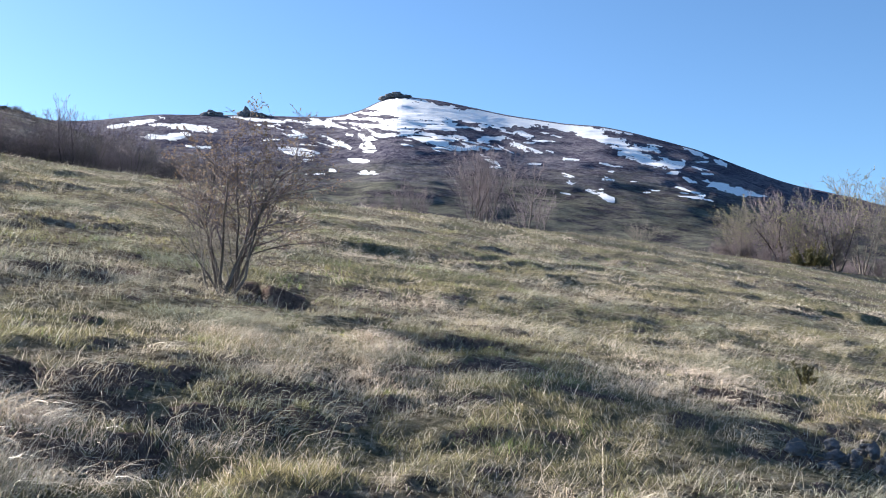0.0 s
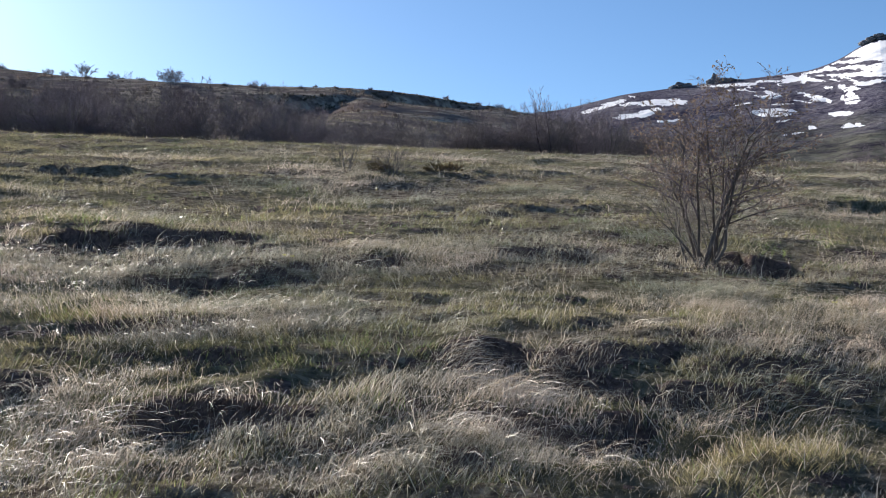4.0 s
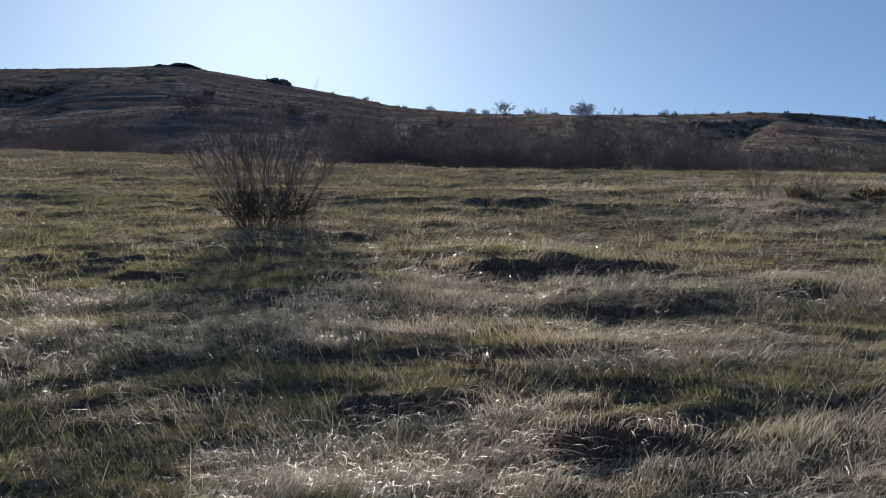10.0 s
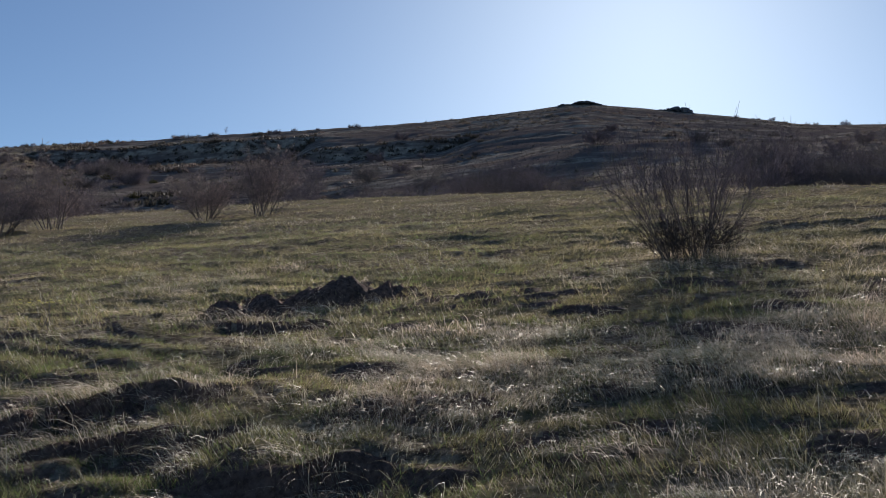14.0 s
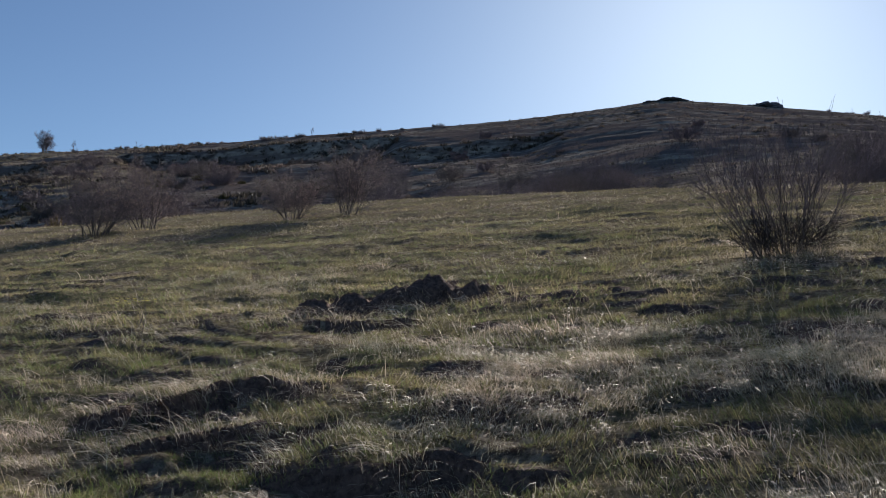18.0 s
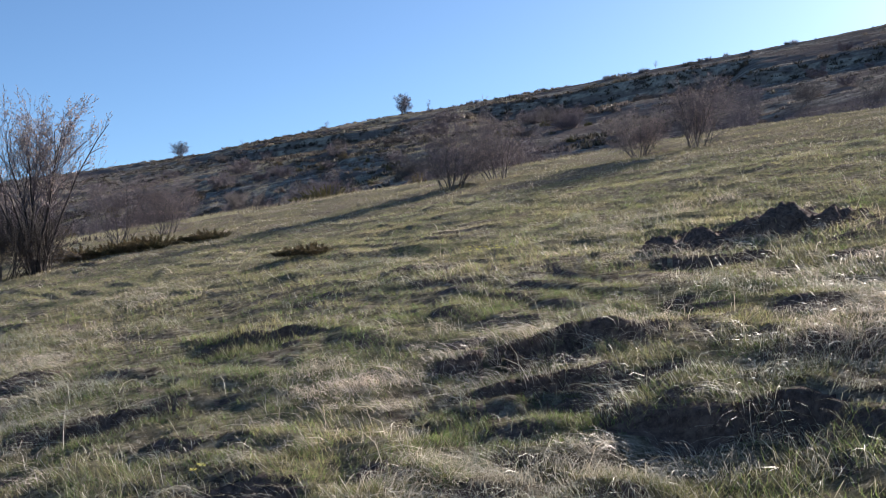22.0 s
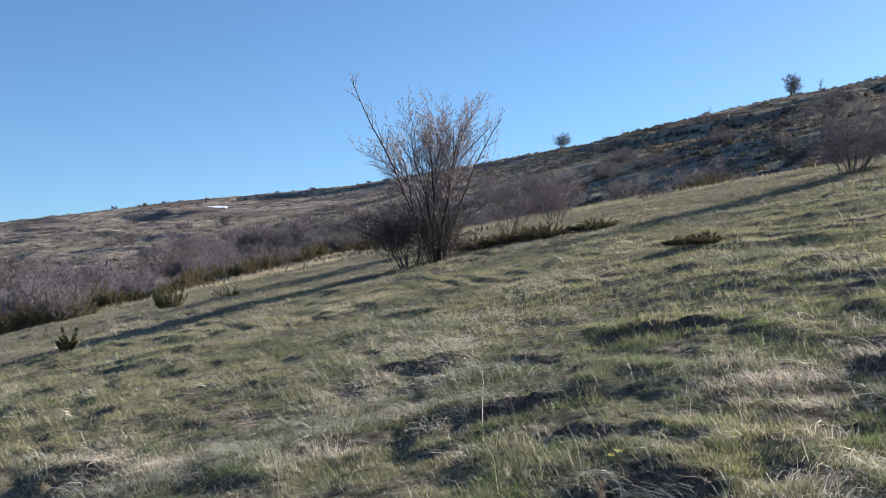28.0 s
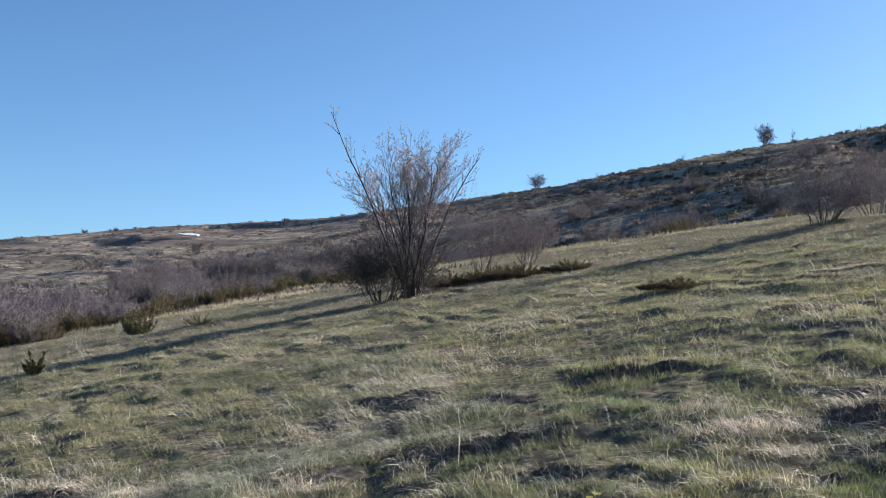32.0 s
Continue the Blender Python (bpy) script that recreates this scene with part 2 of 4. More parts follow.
# the ridge behind it: angle above the eye, distance
RIDGE_EL = table((-180, -8), (-110, -2), (-80, 2.6), (-66.5, 4.65), (-59.6, 5.6), (-50.4, 6.5), (-42.3, 7.8), (-37.3, 8.55), (-33.6, 9.4), (-27.6, 10.4),
                 (-20.1, 11.35), (-12, 12.4), (-5.8, 13.0), (0.5, 13.55), (4.3, 14.0), (7.2, 14.3), (10.5, 13.9), (13.2, 13.5), (16.5, 13.0), (18.8, 12.6),
                 (24, 12.2), (30, 12.1), (38.3, 11.88), (41, 11.7), (43.6, 11.3), (45.5, 10.9), (47.6, 10.5), (51, 9.5), (56, 8.1), (60, 6.6), (70, 4.4), (93, 2.0), (120, -2), (180, -8))
RIDGE_R = table((-180, 300), (-80, 360), (-50, 340), (-42, 290), (-37, 250), (-27, 220), (-12, 190), (7, 178), (18, 178), (29, 115), (38, 130), (45, 172), (56, 190), (180, 300))
VALLEY_EL = table((-180, -8), (-70, 1.0), (45, 3.6), (60, 4.6), (80, 2.6), (93, 1.2), (120, -3), (180, -8))
PEAK_EL = table((-180, -3), (-80, 0), (40, 9.4), (46, 10), (50.4, 10.35), (54.1, 11.0), (57, 11.2), (60.4, 11.38), (63.5, 11.48), (65, 11.88), (66, 12.42), (67, 12.75), (69.1, 12.57),
                (71, 12.25), (73.2, 11.83), (76.3, 11.4), (78.5, 11.25), (80, 10.94), (81.8, 10.47), (83.6, 9.97), (85.4, 9.22), (86.8, 8.66), (88.2, 8.14), (91, 7.45), (96, 6.0), (106, 3.0), (125, -1), (180, -3))
EYE_HEIGHT = 1.658
HUMMOCKS = []


def hummock(x, y, width, high):
    HUMMOCKS.append((x, y, width, high))


def slope(x, y):
    return np.where(x > 0, 0.0924, 0.072) * x + 0.201 * y - EYE_HEIGHT


def tan_deg(v):
    return np.tan(np.radians(v))


def base_height(x, y):
    az, r = np.degrees(np.arctan2(x, y)), np.hypot(x, y) + 1e-6
    r1, r3, r5 = BROW(az), RIDGE_R(az), 1200.0
    z1 = slope(x / r * r1, y / r * r1)
    r2 = r1 * 1.4
    z2 = z1 * 1.4 - (0.012 + 0.01 * step01((az + 22) / 16)) * r2
    z3 = r3 * tan_deg(RIDGE_EL(az))
    r4 = 480.0
    z4, z5 = r4 * tan_deg(VALLEY_EL(az)), r5 * tan_deg(PEAK_EL(az))
    z = np.minimum(slope(x, y), 60)
    for ra, za, rb, zb in ((r1, z1, r2, z2), (r2, z2, r3, z3), (r3, z3, r4, z4), (r4, z4, r5, z5), (r5, z5, 2600.0, 20.0), (2600.0, 20.0, 4900.0, -70.0)):
        z = np.where(r > ra, za + (zb - za) * np.clip((r - ra) / (rb - ra), 0, 1), z)
    return z, az, r, r1, r3


# shaded earth banks on the hillside: bearings, place as a share of the ridge's distance, depth
BANKS = ((-23.5, -7.0, 0.835, 3.6), (-12.0, 2.0, 0.72, 1.6), (-37.0, -25.5, 0.80, 2.2), (39.5, 47.5, 0.93, 2.6), (33.0, 40.0, 0.80, 1.5), (-64.0, -58.5, 0.80, 2.6), (-58.0, -47.0, 0.93, 2.0))


def bank(az, r, r3, x, y):
    """A hollow that ends uphill in a steep bank."""
    z = 0
    for a0, a1, share, deep in BANKS:
        rb = r3 * share + 3.0 * fbm(x / 30, y / 30, 3, 45)
        side = step01((az - a0) / 3) * step01((a1 - az) / 3)
        z = z - deep * side * (1 - step01((r - rb) / (1.1 * deep))) * np.exp(-(np.minimum(r - rb, 0) / 22) ** 2)
    return z


def terrace(v):
    """Steps: a steep rise and a long tread, once a unit."""
    f = v - np.floor(v)
    return step01(f / 0.28) - f


def height(x, y):
    x, y = np.asarray(x, float), np.asarray(y, float)
    z, az, r, r1, r3 = base_height(x, y)
    near = 1 - step01((r - 0.75 * r1) / (0.6 * r1))
    # hummocks and trodden steps of the meadow
    up = 0.42 * x + 0.91 * y
    along = 0.91 * x - 0.42 * y
    z = z + near * 0.05 * fbm(along / 4.2, up / 2.2, 3, 3)
    lumps = np.maximum(0, fbm(along / 0.85, up / 0.5, 3, 9) - 0.12)
    z = z + near * 0.034 * lumps * (0.5 + 0.8 * step01(0.5 + vnoise(along / 3.7, up / 2.9, 15)))
    z = z + near * 0.016 * fbm(along / 0.3, up / 0.2, 2, 19)
    steps = terrace(up / 0.95 + 1.1 * fbm(along / 3.2, up / 3.2, 4, 21))
    z = z + near * (0.048 + 0.045 * step01((r - 12) / 12)) * steps * step01(0.35 + 1.5 * fbm(along / 2.1, up / 1.7, 2, 31))
    for hx, hy, w, h in HUMMOCKS:
        m = np.nonzero((np.abs(x - hx) < 3 * w + 1) & (np.abs(y - hy) < 3 * w + 1))[0] if x.ndim else None
        if m is None or len(m):
            dx, dy = (x[m], y[m]) if m is not None else (x, y)
            d = math.hypot(hx, hy)
            ex, ey = hx / d + 0.42, hy / d + 0.91
            n = math.hypot(ex, ey)
            ex, ey = ex / n, ey / n
            a, b = (dx - hx) * ex + (dy - hy) * ey, (dx - hx) * ey - (dy - hy) * ex
            a = a + 0.34 * fbm(dx * 2.1, dy * 2.1, 2, 5) * min(1, w) + 0.12 * vnoise(dx * 7, dy * 7, 6) + 0.05 * vnoise(dx * 19, dy * 19, 7)
            b = b + 0.3 * w * vnoise(dx * 2.7, dy * 2.7, 8)
            h = h * (0.75 + 0.5 * vnoise(dx * 3.3, dy * 3.3, 4))
            edge = step01((a + 0.06) / (0.12 + 0.3 * h))
            side = np.exp(-(np.abs(b) / (0.66 * w)) ** 4)
            add = side * (0.3 * h * edge * np.exp(-np.maximum(a, 0) / (0.5 + 0.8 * w)) - 1.05 * h * (1 - edge) * np.exp(-np.maximum(-a, 0) / (0.28 + 0.3 * w)))
            if m is not None:
                z[m] += add
            else:
                z = z + add
    if r.size and r.max() < 29:
        return z
    # hillside: sheep tracks along the contours, gullies
    mid = step01((r - 1.1 * r1) / (0.6 * r1)) * (1 - step01((r - 420) / 120))
    fade = np.clip((r3 - r) / 25, 0, 1) * 0.75 + 0.25
    z = z + mid * bank(az, r, r3, x, y)
    tracks = 0.1 + 0.28 * step01((-20 - az) / 8) + 0.45 * step01((r - 190) / 50)
    wave = terrace(z / 1.7 + 0.55 * fbm(x / 22, y / 22, 3, 51) + 0.22 * fbm(x / 6, y / 6, 2, 53))
    z = z + mid * fade * (0.5 * fbm(x / 26, y / 26, 4, 41) + tracks * wave * step01(0.6 + 1.2 * fbm(x / 17, y / 17, 2, 55)))
    z = z + mid * (0.06 + 0.1 * step01((-20 - az) / 8) - 0.05 * step01((r - 190) / 50)) * fbm(x / 3.5, y / 3.5, 3, 61)
    far = step01((r - 430) / 120)
    rough = 1 - np.exp(-((r - 1200) / 120) ** 2) * 0.8
    z = z + far * rough * (3.0 * fbm(x / 150, y / 150, 3, 71) + 1.5 * fbm(x / 40, y / 40, 3, 81) + 1.5 * terrace(z / 9 + 1.3 * fbm(x / 70, y / 70, 3, 91)) * step01(0.4 + fbm(x / 90, y / 90, 2, 95)) * (1 - 0.8 * step01((r - 880) / 200)))
    return z


def scar(x, y):
    """How much the turf is broken at a place, from 0 to 1: bare earth on the risers of the steps."""
    lip = (height(x + 0.05, y + 0.11) - height(x - 0.05, y - 0.11)) / 0.24 - 0.2
    return step01((lip - 0.1) / 0.14) * step01((17 - np.hypot(x, y)) / 6)


def ground_z(x, y):
    return float(height(np.array([x]), np.array([y]))[0])


def on_ground(az, r):
    a = radians(az)
    return r * math.sin(a), r * math.cos(a)


# ---- mesh helpers ----
def mesh_from(name, verts, faces, mats, smooth=False, slot=None):
    """A mesh from arrays: verts (n, 3); faces: a list of arrays of equal-sided faces (m, k)."""
    me = bpy.data.meshes.new(name)
    verts = np.asarray(verts, np.float32)
    me.vertices.add(len(verts))
    me.vertices.foreach_set("co", verts.ravel())
    loops = np.concatenate([np.asarray(f, np.int32).ravel() for f in faces])
    sizes = np.concatenate([np.full(len(f), f.shape[1], np.int32) for f in faces])
    me.loops.add(len(loops))
    me.loops.foreach_set("vertex_index", loops)
    me.polygons.add(len(sizes))
    me.polygons.foreach_set("loop_start", np.concatenate([[0], np.cumsum(sizes)[:-1]]).astype(np.int32))
    me.polygons.foreach_set("loop_total", sizes)
    for m in mats:
        me.materials.append(m)
    if slot is not None:
        me.polygons.foreach_set("material_index", np.asarray(slot, np.int32))
    if smooth:
        me.polygons.foreach_set("use_smooth", np.ones(len(sizes), bool))
    me.update(calc_edges=True)
    return me


def part(name, me, parent, label=""):
    ob = new(name, me)
    ob.parent = parent
    return tagged(ob, label) if label else ob


def thing(name, x, y, label, category, group="", sink=0.0):
    """An empty on the ground that carries the parts of a thing."""
    ob = new(name)
    ob.location = (x, y, ground_z(x, y) - sink)
    return tagged(ob, label, category, group)


# ---- ground ----
hummock(9.87, 0.48, 0.69, 0.21)
hummock(17.02, 7.42, 1.61, 0.20)
hummock(21.89, 6.88, 1.24, 0.15)
hummock(5.85, 3.00, 0.89, 0.14)
hummock(4.34, 3.26, 0.74, 0.14)
hummock(8.35, 6.85, 1.0, 0.08)
hummock(9.14, 3.30, 1.05, 0.10)
hummock(6.67, 2.59, 0.23, 0.06)
hummock(25.03, -0.58, 2.03, 0.22)
hummock(18.46, 4.27, 0.82, 0.16)
hummock(5.33, 9.31, 1.16, 0.23)
hummock(4.82, 7.38, 0.95, 0.15)
hummock(6.42, 7.24, 0.41, 0.15)
hummock(3.02, 4.15, 0.69, 0.15)
hummock(4.84, 3.80, 1.30, 0.16)
hummock(7.82, 15.92, 1.44, 0.15)
hummock(10.62, 14.60, 0.68, 0.12)
hummock(4.45, 9.30, 0.67, 0.16)
hummock(8.07, 11.11, 0.44, 0.09)
hummock(5.48, 13.58, 0.32, 0.14)
hummock(2.26, 5.45, 0.64, 0.10)
hummock(-1.38, 12.72, 1.17, 0.28)
hummock(-2.08, 11.29, 0.80, 0.20)
hummock(0.01, 6.93, 0.4, 0.15)
hummock(-0.76, 8.14, 0.35, 0.07)
hummock(-2.7, 7.65, 1.05, 0.30)
hummock(-1.56, 8.73, 0.53, 0.11)
hummock(-0.89, 5.65, 1.08, 0.25)
hummock(-0.57, 6.87, 0.30, 0.07)
hummock(1.15, 10.30, 0.56, 0.09)
hummock(-6.19, 9.15, 0.88, 0.28)
hummock(-5.81, 6.22, 0.91, 0.18)
hummock(-4.51, 5.62, 0.38, 0.11)
hummock(-3.46, 4.69, 0.61, 0.17)
hummock(-8.59, 7.93, 0.81, 0.15)
hummock(-6.49, 5.77, 0.28, 0.07)
hummock(-2.97, 4.76, 0.29, 0.09)
hummock(-2.13, 6.5, 0.88, 0.2)
hummock(-9.00, 4.14, 0.79, 0.15)
hummock(-8.22, 7.42, 0.89, 0.12)
hummock(9.95, 5.45, 0.6, 0.3)

AZ = np.concatenate([np.arange(-180, -76, 1.0), np.arange(-76, 102, 0.28), np.arange(102, 180, 1.0)])
RR = np.concatenate([np.exp(np.arange(math.log(0.25), math.log(3.39), 0.03)), np.exp(np.arange(math.log(3.4), math.log(30), 0.0095)), np.exp(np.arange(math.log(30), math.log(85), 0.014)),
                     np.arange(85.5, 200, 0.8), np.arange(201.5, 370, 2.0), np.arange(374, 470, 7.0), np.arange(474, 1230, 5.5), [1260, 1320, 1420, 1600, 1900, 2300, 2700, 3300, 4000, 4800]])
aa, rr = np.meshgrid(np.radians(AZ), RR)
gx, gy = (rr * np.sin(aa)).ravel(), (rr * np.cos(aa)).ravel()
gz = height(gx, gy)
na, nr = len(AZ), len(RR)
i, j = np.meshgrid(np.arange(nr - 1), np.arange(na), indexing="ij")
jn = (j + 1) % na
quads = np.stack([i * na + j, (i + 1) * na + j, (i + 1) * na + jn, i * na + jn], -1).reshape(-1, 4)[:, ::-1]
gv = np.stack([gx, gy, gz], -1)
centre = len(gv)
gv = np.vstack([gv, [[0, 0, ground_z(0, 0)]]])
fan = np.stack([np.full(na, centre), np.arange(na), (np.arange(na) + 1) % na], -1)[:, ::-1]
qc = gv[quads].mean(1)
qr, qaz = np.hypot(qc[:, 0], qc[:, 1]), np.degrees(np.arctan2(qc[:, 0], qc[:, 1]))
wob = 0.12 * fbm(qc[:, 0] / 9, qc[:, 1] / 9, 3, 5)
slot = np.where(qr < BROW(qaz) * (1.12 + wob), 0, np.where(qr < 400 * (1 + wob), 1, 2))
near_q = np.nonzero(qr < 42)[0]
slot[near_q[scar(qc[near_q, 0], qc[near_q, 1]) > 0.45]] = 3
ground = new("ground", mesh_from("ground", gv, [quads, fan], [MEADOW, HILL, HAZY_HEATH, SOIL], True, np.concatenate([slot, np.zeros(na, int)])))
tagged(ground, "sloping mountain pasture of green and dry grass under heath hills", "ground", kind="structure")


# ---- woody plants ----
def tubes(paths, sides):
    """One tube of that many sides for each path; paths: lists of (point, radius), all of one length."""
    pts = np.array([[p[0] for p in q] for q in paths], float)
    rad = np.array([[p[1] for p in q] for q in paths], float)
    n, k, _ = pts.shape
    tan = np.gradient(pts, axis=1)
    tan /= np.linalg.norm(tan, axis=2, keepdims=True) + 1e-9
    ref = np.where(np.abs(tan[..., 2:]) > 0.8, [[[1.0, 0, 0]]], [[[0, 0, 1.0]]])
    u = np.cross(tan, ref)
    u /= np.linalg.norm(u, axis=2, keepdims=True) + 1e-9
    v = np.cross(tan, u)
    ang = np.arange(sides) * 2 * math.pi / sides
    ring = pts[:, :, None] + rad[:, :, None, None] * (np.cos(ang)[None, None, :, None] * u[:, :, None] + np.sin(ang)[None, None, :, None] * v[:, :, None])
    base = (np.arange(n) * k * sides)[:, None, None] + (np.arange(k - 1) * sides)[None, :, None] + np.arange(sides)[None, None, :]
    nxt = (np.arange(n) * k * sides)[:, None, None] + (np.arange(k - 1) * sides)[None, :, None] + ((np.arange(sides) + 1) % sides)[None, None, :]
    q = np.stack([base, nxt, nxt + sides, base + sides], -1).reshape(-1, 4)
    return ring.reshape(-1, 3), q


def grow(rng, out, p, d, length, radius, level, kids, spread, rise, droop=0.0, start=0.25, steps=5, side_length=1.0, wander=0.11, coarse=False):
    """A branch with its side branches; out: one list of paths for each level."""
    path, seg = [], length / (steps - 1)
    p, d = Vector(p), Vector(d).normalized()
    for s in range(steps):
        f = s / (steps - 1)
        path.append((p.copy(), radius * (1 - 0.75 * f)))
        d = (d + Vector((rng.gauss(0, wander), rng.gauss(0, wander), rng.gauss(0, 0.7 * wander) + rise * 0.12 - droop * f * 0.2))).normalized()
        p = p + d * seg
    out[level].append(path)
    if level + 1 >= len(out):
        return
    for c in range(kids[level]):
        f = start + (1 - start) * (c + rng.random()) / kids[level]
        k = min(int(f * (steps - 1)), steps - 2)
        w = f * (steps - 1) - k
        at = path[k][0].lerp(path[k + 1][0], w)
        way = (path[k + 1][0] - path[k][0]).normalized()
        side = Vector((rng.gauss(0, 1), rng.gauss(0, 1), rng.gauss(0, 0.5)))
        side = (side - side.dot(way) * way).normalized()
        way = way * math.cos(spread) + side * math.sin(spread)
        grow(rng, out, at, way, side_length * length * rng.uniform(0.35, 0.62) * (1.15 - 0.55 * f), radius * 0.5 * (1 - 0.4 * f), level + 1, kids, spread * 1.05, rise, droop, 0.15, (4 - level if level < 2 else 2) if coarse else max(3, steps - 1), wander=wander, coarse=coarse)


def leaf_quads(rng, paths, per, size, tips=0.3):
    """Small pointed leaves or buds along the paths."""
    vs, fs = [], []
    for q in paths:
        for _ in range(per):
            f = tips + (1 - tips) * rng.random()
            k = min(int(f * (len(q) - 1)), len(q) - 2)
            at = q[k][0].lerp(q[k + 1][0], f * (len(q) - 1) - k)
            d = Vector((rng.gauss(0, 1), rng.gauss(0, 1), rng.gauss(0.3, 1))).normalized()
            e = d.cross(Vector((rng.gauss(0, 1), rng.gauss(0, 1), rng.gauss(0, 1)))).normalized()
            s = size * rng.uniform(0.6, 1.4)
            n = len(vs)
            vs += [at, at + d * s * 0.5 + e * s * 0.3, at + d * s, at + d * s * 0.5 - e * s * 0.3]
            fs.append((n, n + 1, n + 2, n + 3))
    return vs, fs


def woody(bush, seed, stems, high, wide, kids, radius, spread=0.55, rise=0.6, droop=0.0, foot=0.12, bark=BARK, twig=TWIG, leaf=None, per=0, size=0.02,
          lean=(0, 0), least=0.0, extra=(), stem_name="stem", wander=0.11, start=0.25, coarse=False, even=1.0, far=False, shoot=0.0):
    """Several stems out of one stool, with branches, twigs and buds, as parts of bush. least: the thinnest twig; far: the stems as one part."""
    rng = random.Random(seed)
    twigs, branches, trunks = [], [], []
    for s in range(stems):
        a = 2 * math.pi * (s + rng.random() * 0.8) / stems
        k = rng.uniform(0.15 if even == 1.0 else 0.03, 1.0) ** even * wide / high * 0.62
        d = Vector((math.cos(a) * k + lean[0], math.sin(a) * k + lean[1], 1))
        out = [[] for _ in range(len(kids) + 1)]
        grow(rng, out, (math.cos(a) * foot * rng.random(), math.sin(a) * foot * rng.random(), -0.05), d, high * rng.uniform(0.72, 1.0), radius * rng.uniform(0.7, 1.15), 0, kids, spread, rise, droop, start, 5 if coarse else 7, 1.0, wander, coarse)
        if far:
            trunks += out[0]
        else:
            v, f = tubes(out[0], 6)
            stem = part(stem_name, mesh_from(stem_name, v, [f], [bark], True), bush)
        if far or coarse:
            branches += out[1]
        else:
            v, f = tubes([[(q[0], max(q[1], least)) for q in b] for b in out[1]], 4)
            part("branchwork", mesh_from("branchwork", v, [f], [twig], True), stem)
        for lev in out[2:]:
            twigs.append(lev)
    if trunks:
        v, f = tubes(trunks, 5)
        tagged(part("stemwork", mesh_from("stemwork", v, [f], [bark], True), bush), kind="stuff")
    for p, d, length in extra:
        out = [[] for _ in range(3)]
        grow(rng, out, p, d, length, shoot or radius * 0.8, 0, (14, 4), 0.5, 0.0, steps=9, side_length=0.3, wander=0.05)
        v, f = tubes(out[0], 6)
        stem = part(stem_name, mesh_from(stem_name, v, [f], [bark], True), bush, "long bare shoot that leans out of the crown")
        v, f = tubes([[(q[0], max(q[1], least)) for q in b] for b in out[1]], 4)
        part("branchwork", mesh_from("branchwork", v, [f], [twig], True), stem)
        twigs.append(out[2])
    if branches:
        v, f = tubes([[(q[0], max(q[1], least)) for q in b] for b in branches], 4)
        part("branchwork", mesh_from("branchwork", v, [f], [twig], True), bush)
    fine = {}
    for lev in twigs:
        for q in lev:
            fine.setdefault(len(q), []).append([(c[0], max(c[1], least)) for c in q])
    vs, fs, n = [], [], 0
    for group in fine.values():
        v, f = tubes(group, 3)
        vs.append(v)
        fs.append(f + n)
        n += len(v)
    if vs:
        tagged(part("twig_tangle", mesh_from("twig_tangle", np.vstack(vs), [np.vstack(fs)], [twig]), bush), kind="stuff")
    if leaf and per:
        v, f = leaf_quads(rng, [q for g in fine.values() for q in g], per, size)
        tagged(part("bud_cover", mesh_from("bud_cover", [tuple(c) for c in v], [np.array(f)], [leaf]), bush), kind="stuff")
    return bush


def juniper(bush, seed, wide, high, sprays, needles, leaf=NEEDLE, size=0.05, upright=0.6):
    """A low evergreen: pointed sprays of needles on short stems, uneven in outline."""
    rng = random.Random(seed)
    stems, vs, fs = [], [], []
    for s in range(sprays):
        a, q = rng.uniform(0, 2 * math.pi), rng.random() ** 0.6
        p = Vector((math.cos(a) * q * wide * 0.38, math.sin(a) * q * wide * 0.38, 0))
        top = high * (1.05 - 0.65 * q * q) * rng.uniform(0.5, 1.1)
        d = Vector((math.cos(a) * q * (1 - upright), math.sin(a) * q * (1 - upright), upright)).normalized()
        path = [(p + d * top * f + Vector((rng.gauss(0, 0.02), rng.gauss(0, 0.02), 0)) * high, max(0.012 * (1 - f), 0.003)) for f in (0, 0.35, 0.7, 1.0)]
        stems.append(path)
        for c in range(needles):
            f = rng.random() ** 0.8
            k = min(int(f * 3), 2)
            at = path[k][0].lerp(path[k + 1][0], f * 3 - k)
            b = rng.uniform(0, 2 * math.pi)
            w = (1 - 0.7 * f) * 0.16 * high + 0.02
            tip = at + Vector((math.cos(b), math.sin(b), rng.uniform(0.3, 1.3))).normalized() * w * rng.uniform(0.5, 1.2)
            e = (tip - at).cross(Vector((rng.gauss(0, 1), rng.gauss(0, 1), 0.3))).normalized() * size * 0.35
            n = len(vs)
            vs += [at - e, at + e, tip]
            fs.append((n, n + 1, n + 2))
    v, f = tubes(stems, 3)
    tagged(part("woody_base", mesh_from("woody_base", v, [f], [BARK]), bush), kind="stuff")
    tagged(part("foliage", mesh_from("foliage", [tuple(c) for c in vs], [np.array(fs)], [leaf]), bush), kind="stuff")
    return bush


def scatter_copy(proto, x, y, turn, scale, sink=0.06, name="", label="", group=""):
    ob = copy_thing(proto, Matrix.LocRotScale((x, y, ground_z(x, y) - sink), Euler((0, 0, turn)), None))
    ob.scale = (scale, scale, scale)
    if name:
        ob.name = name
        tagged(ob, label, group=group)
    return ob


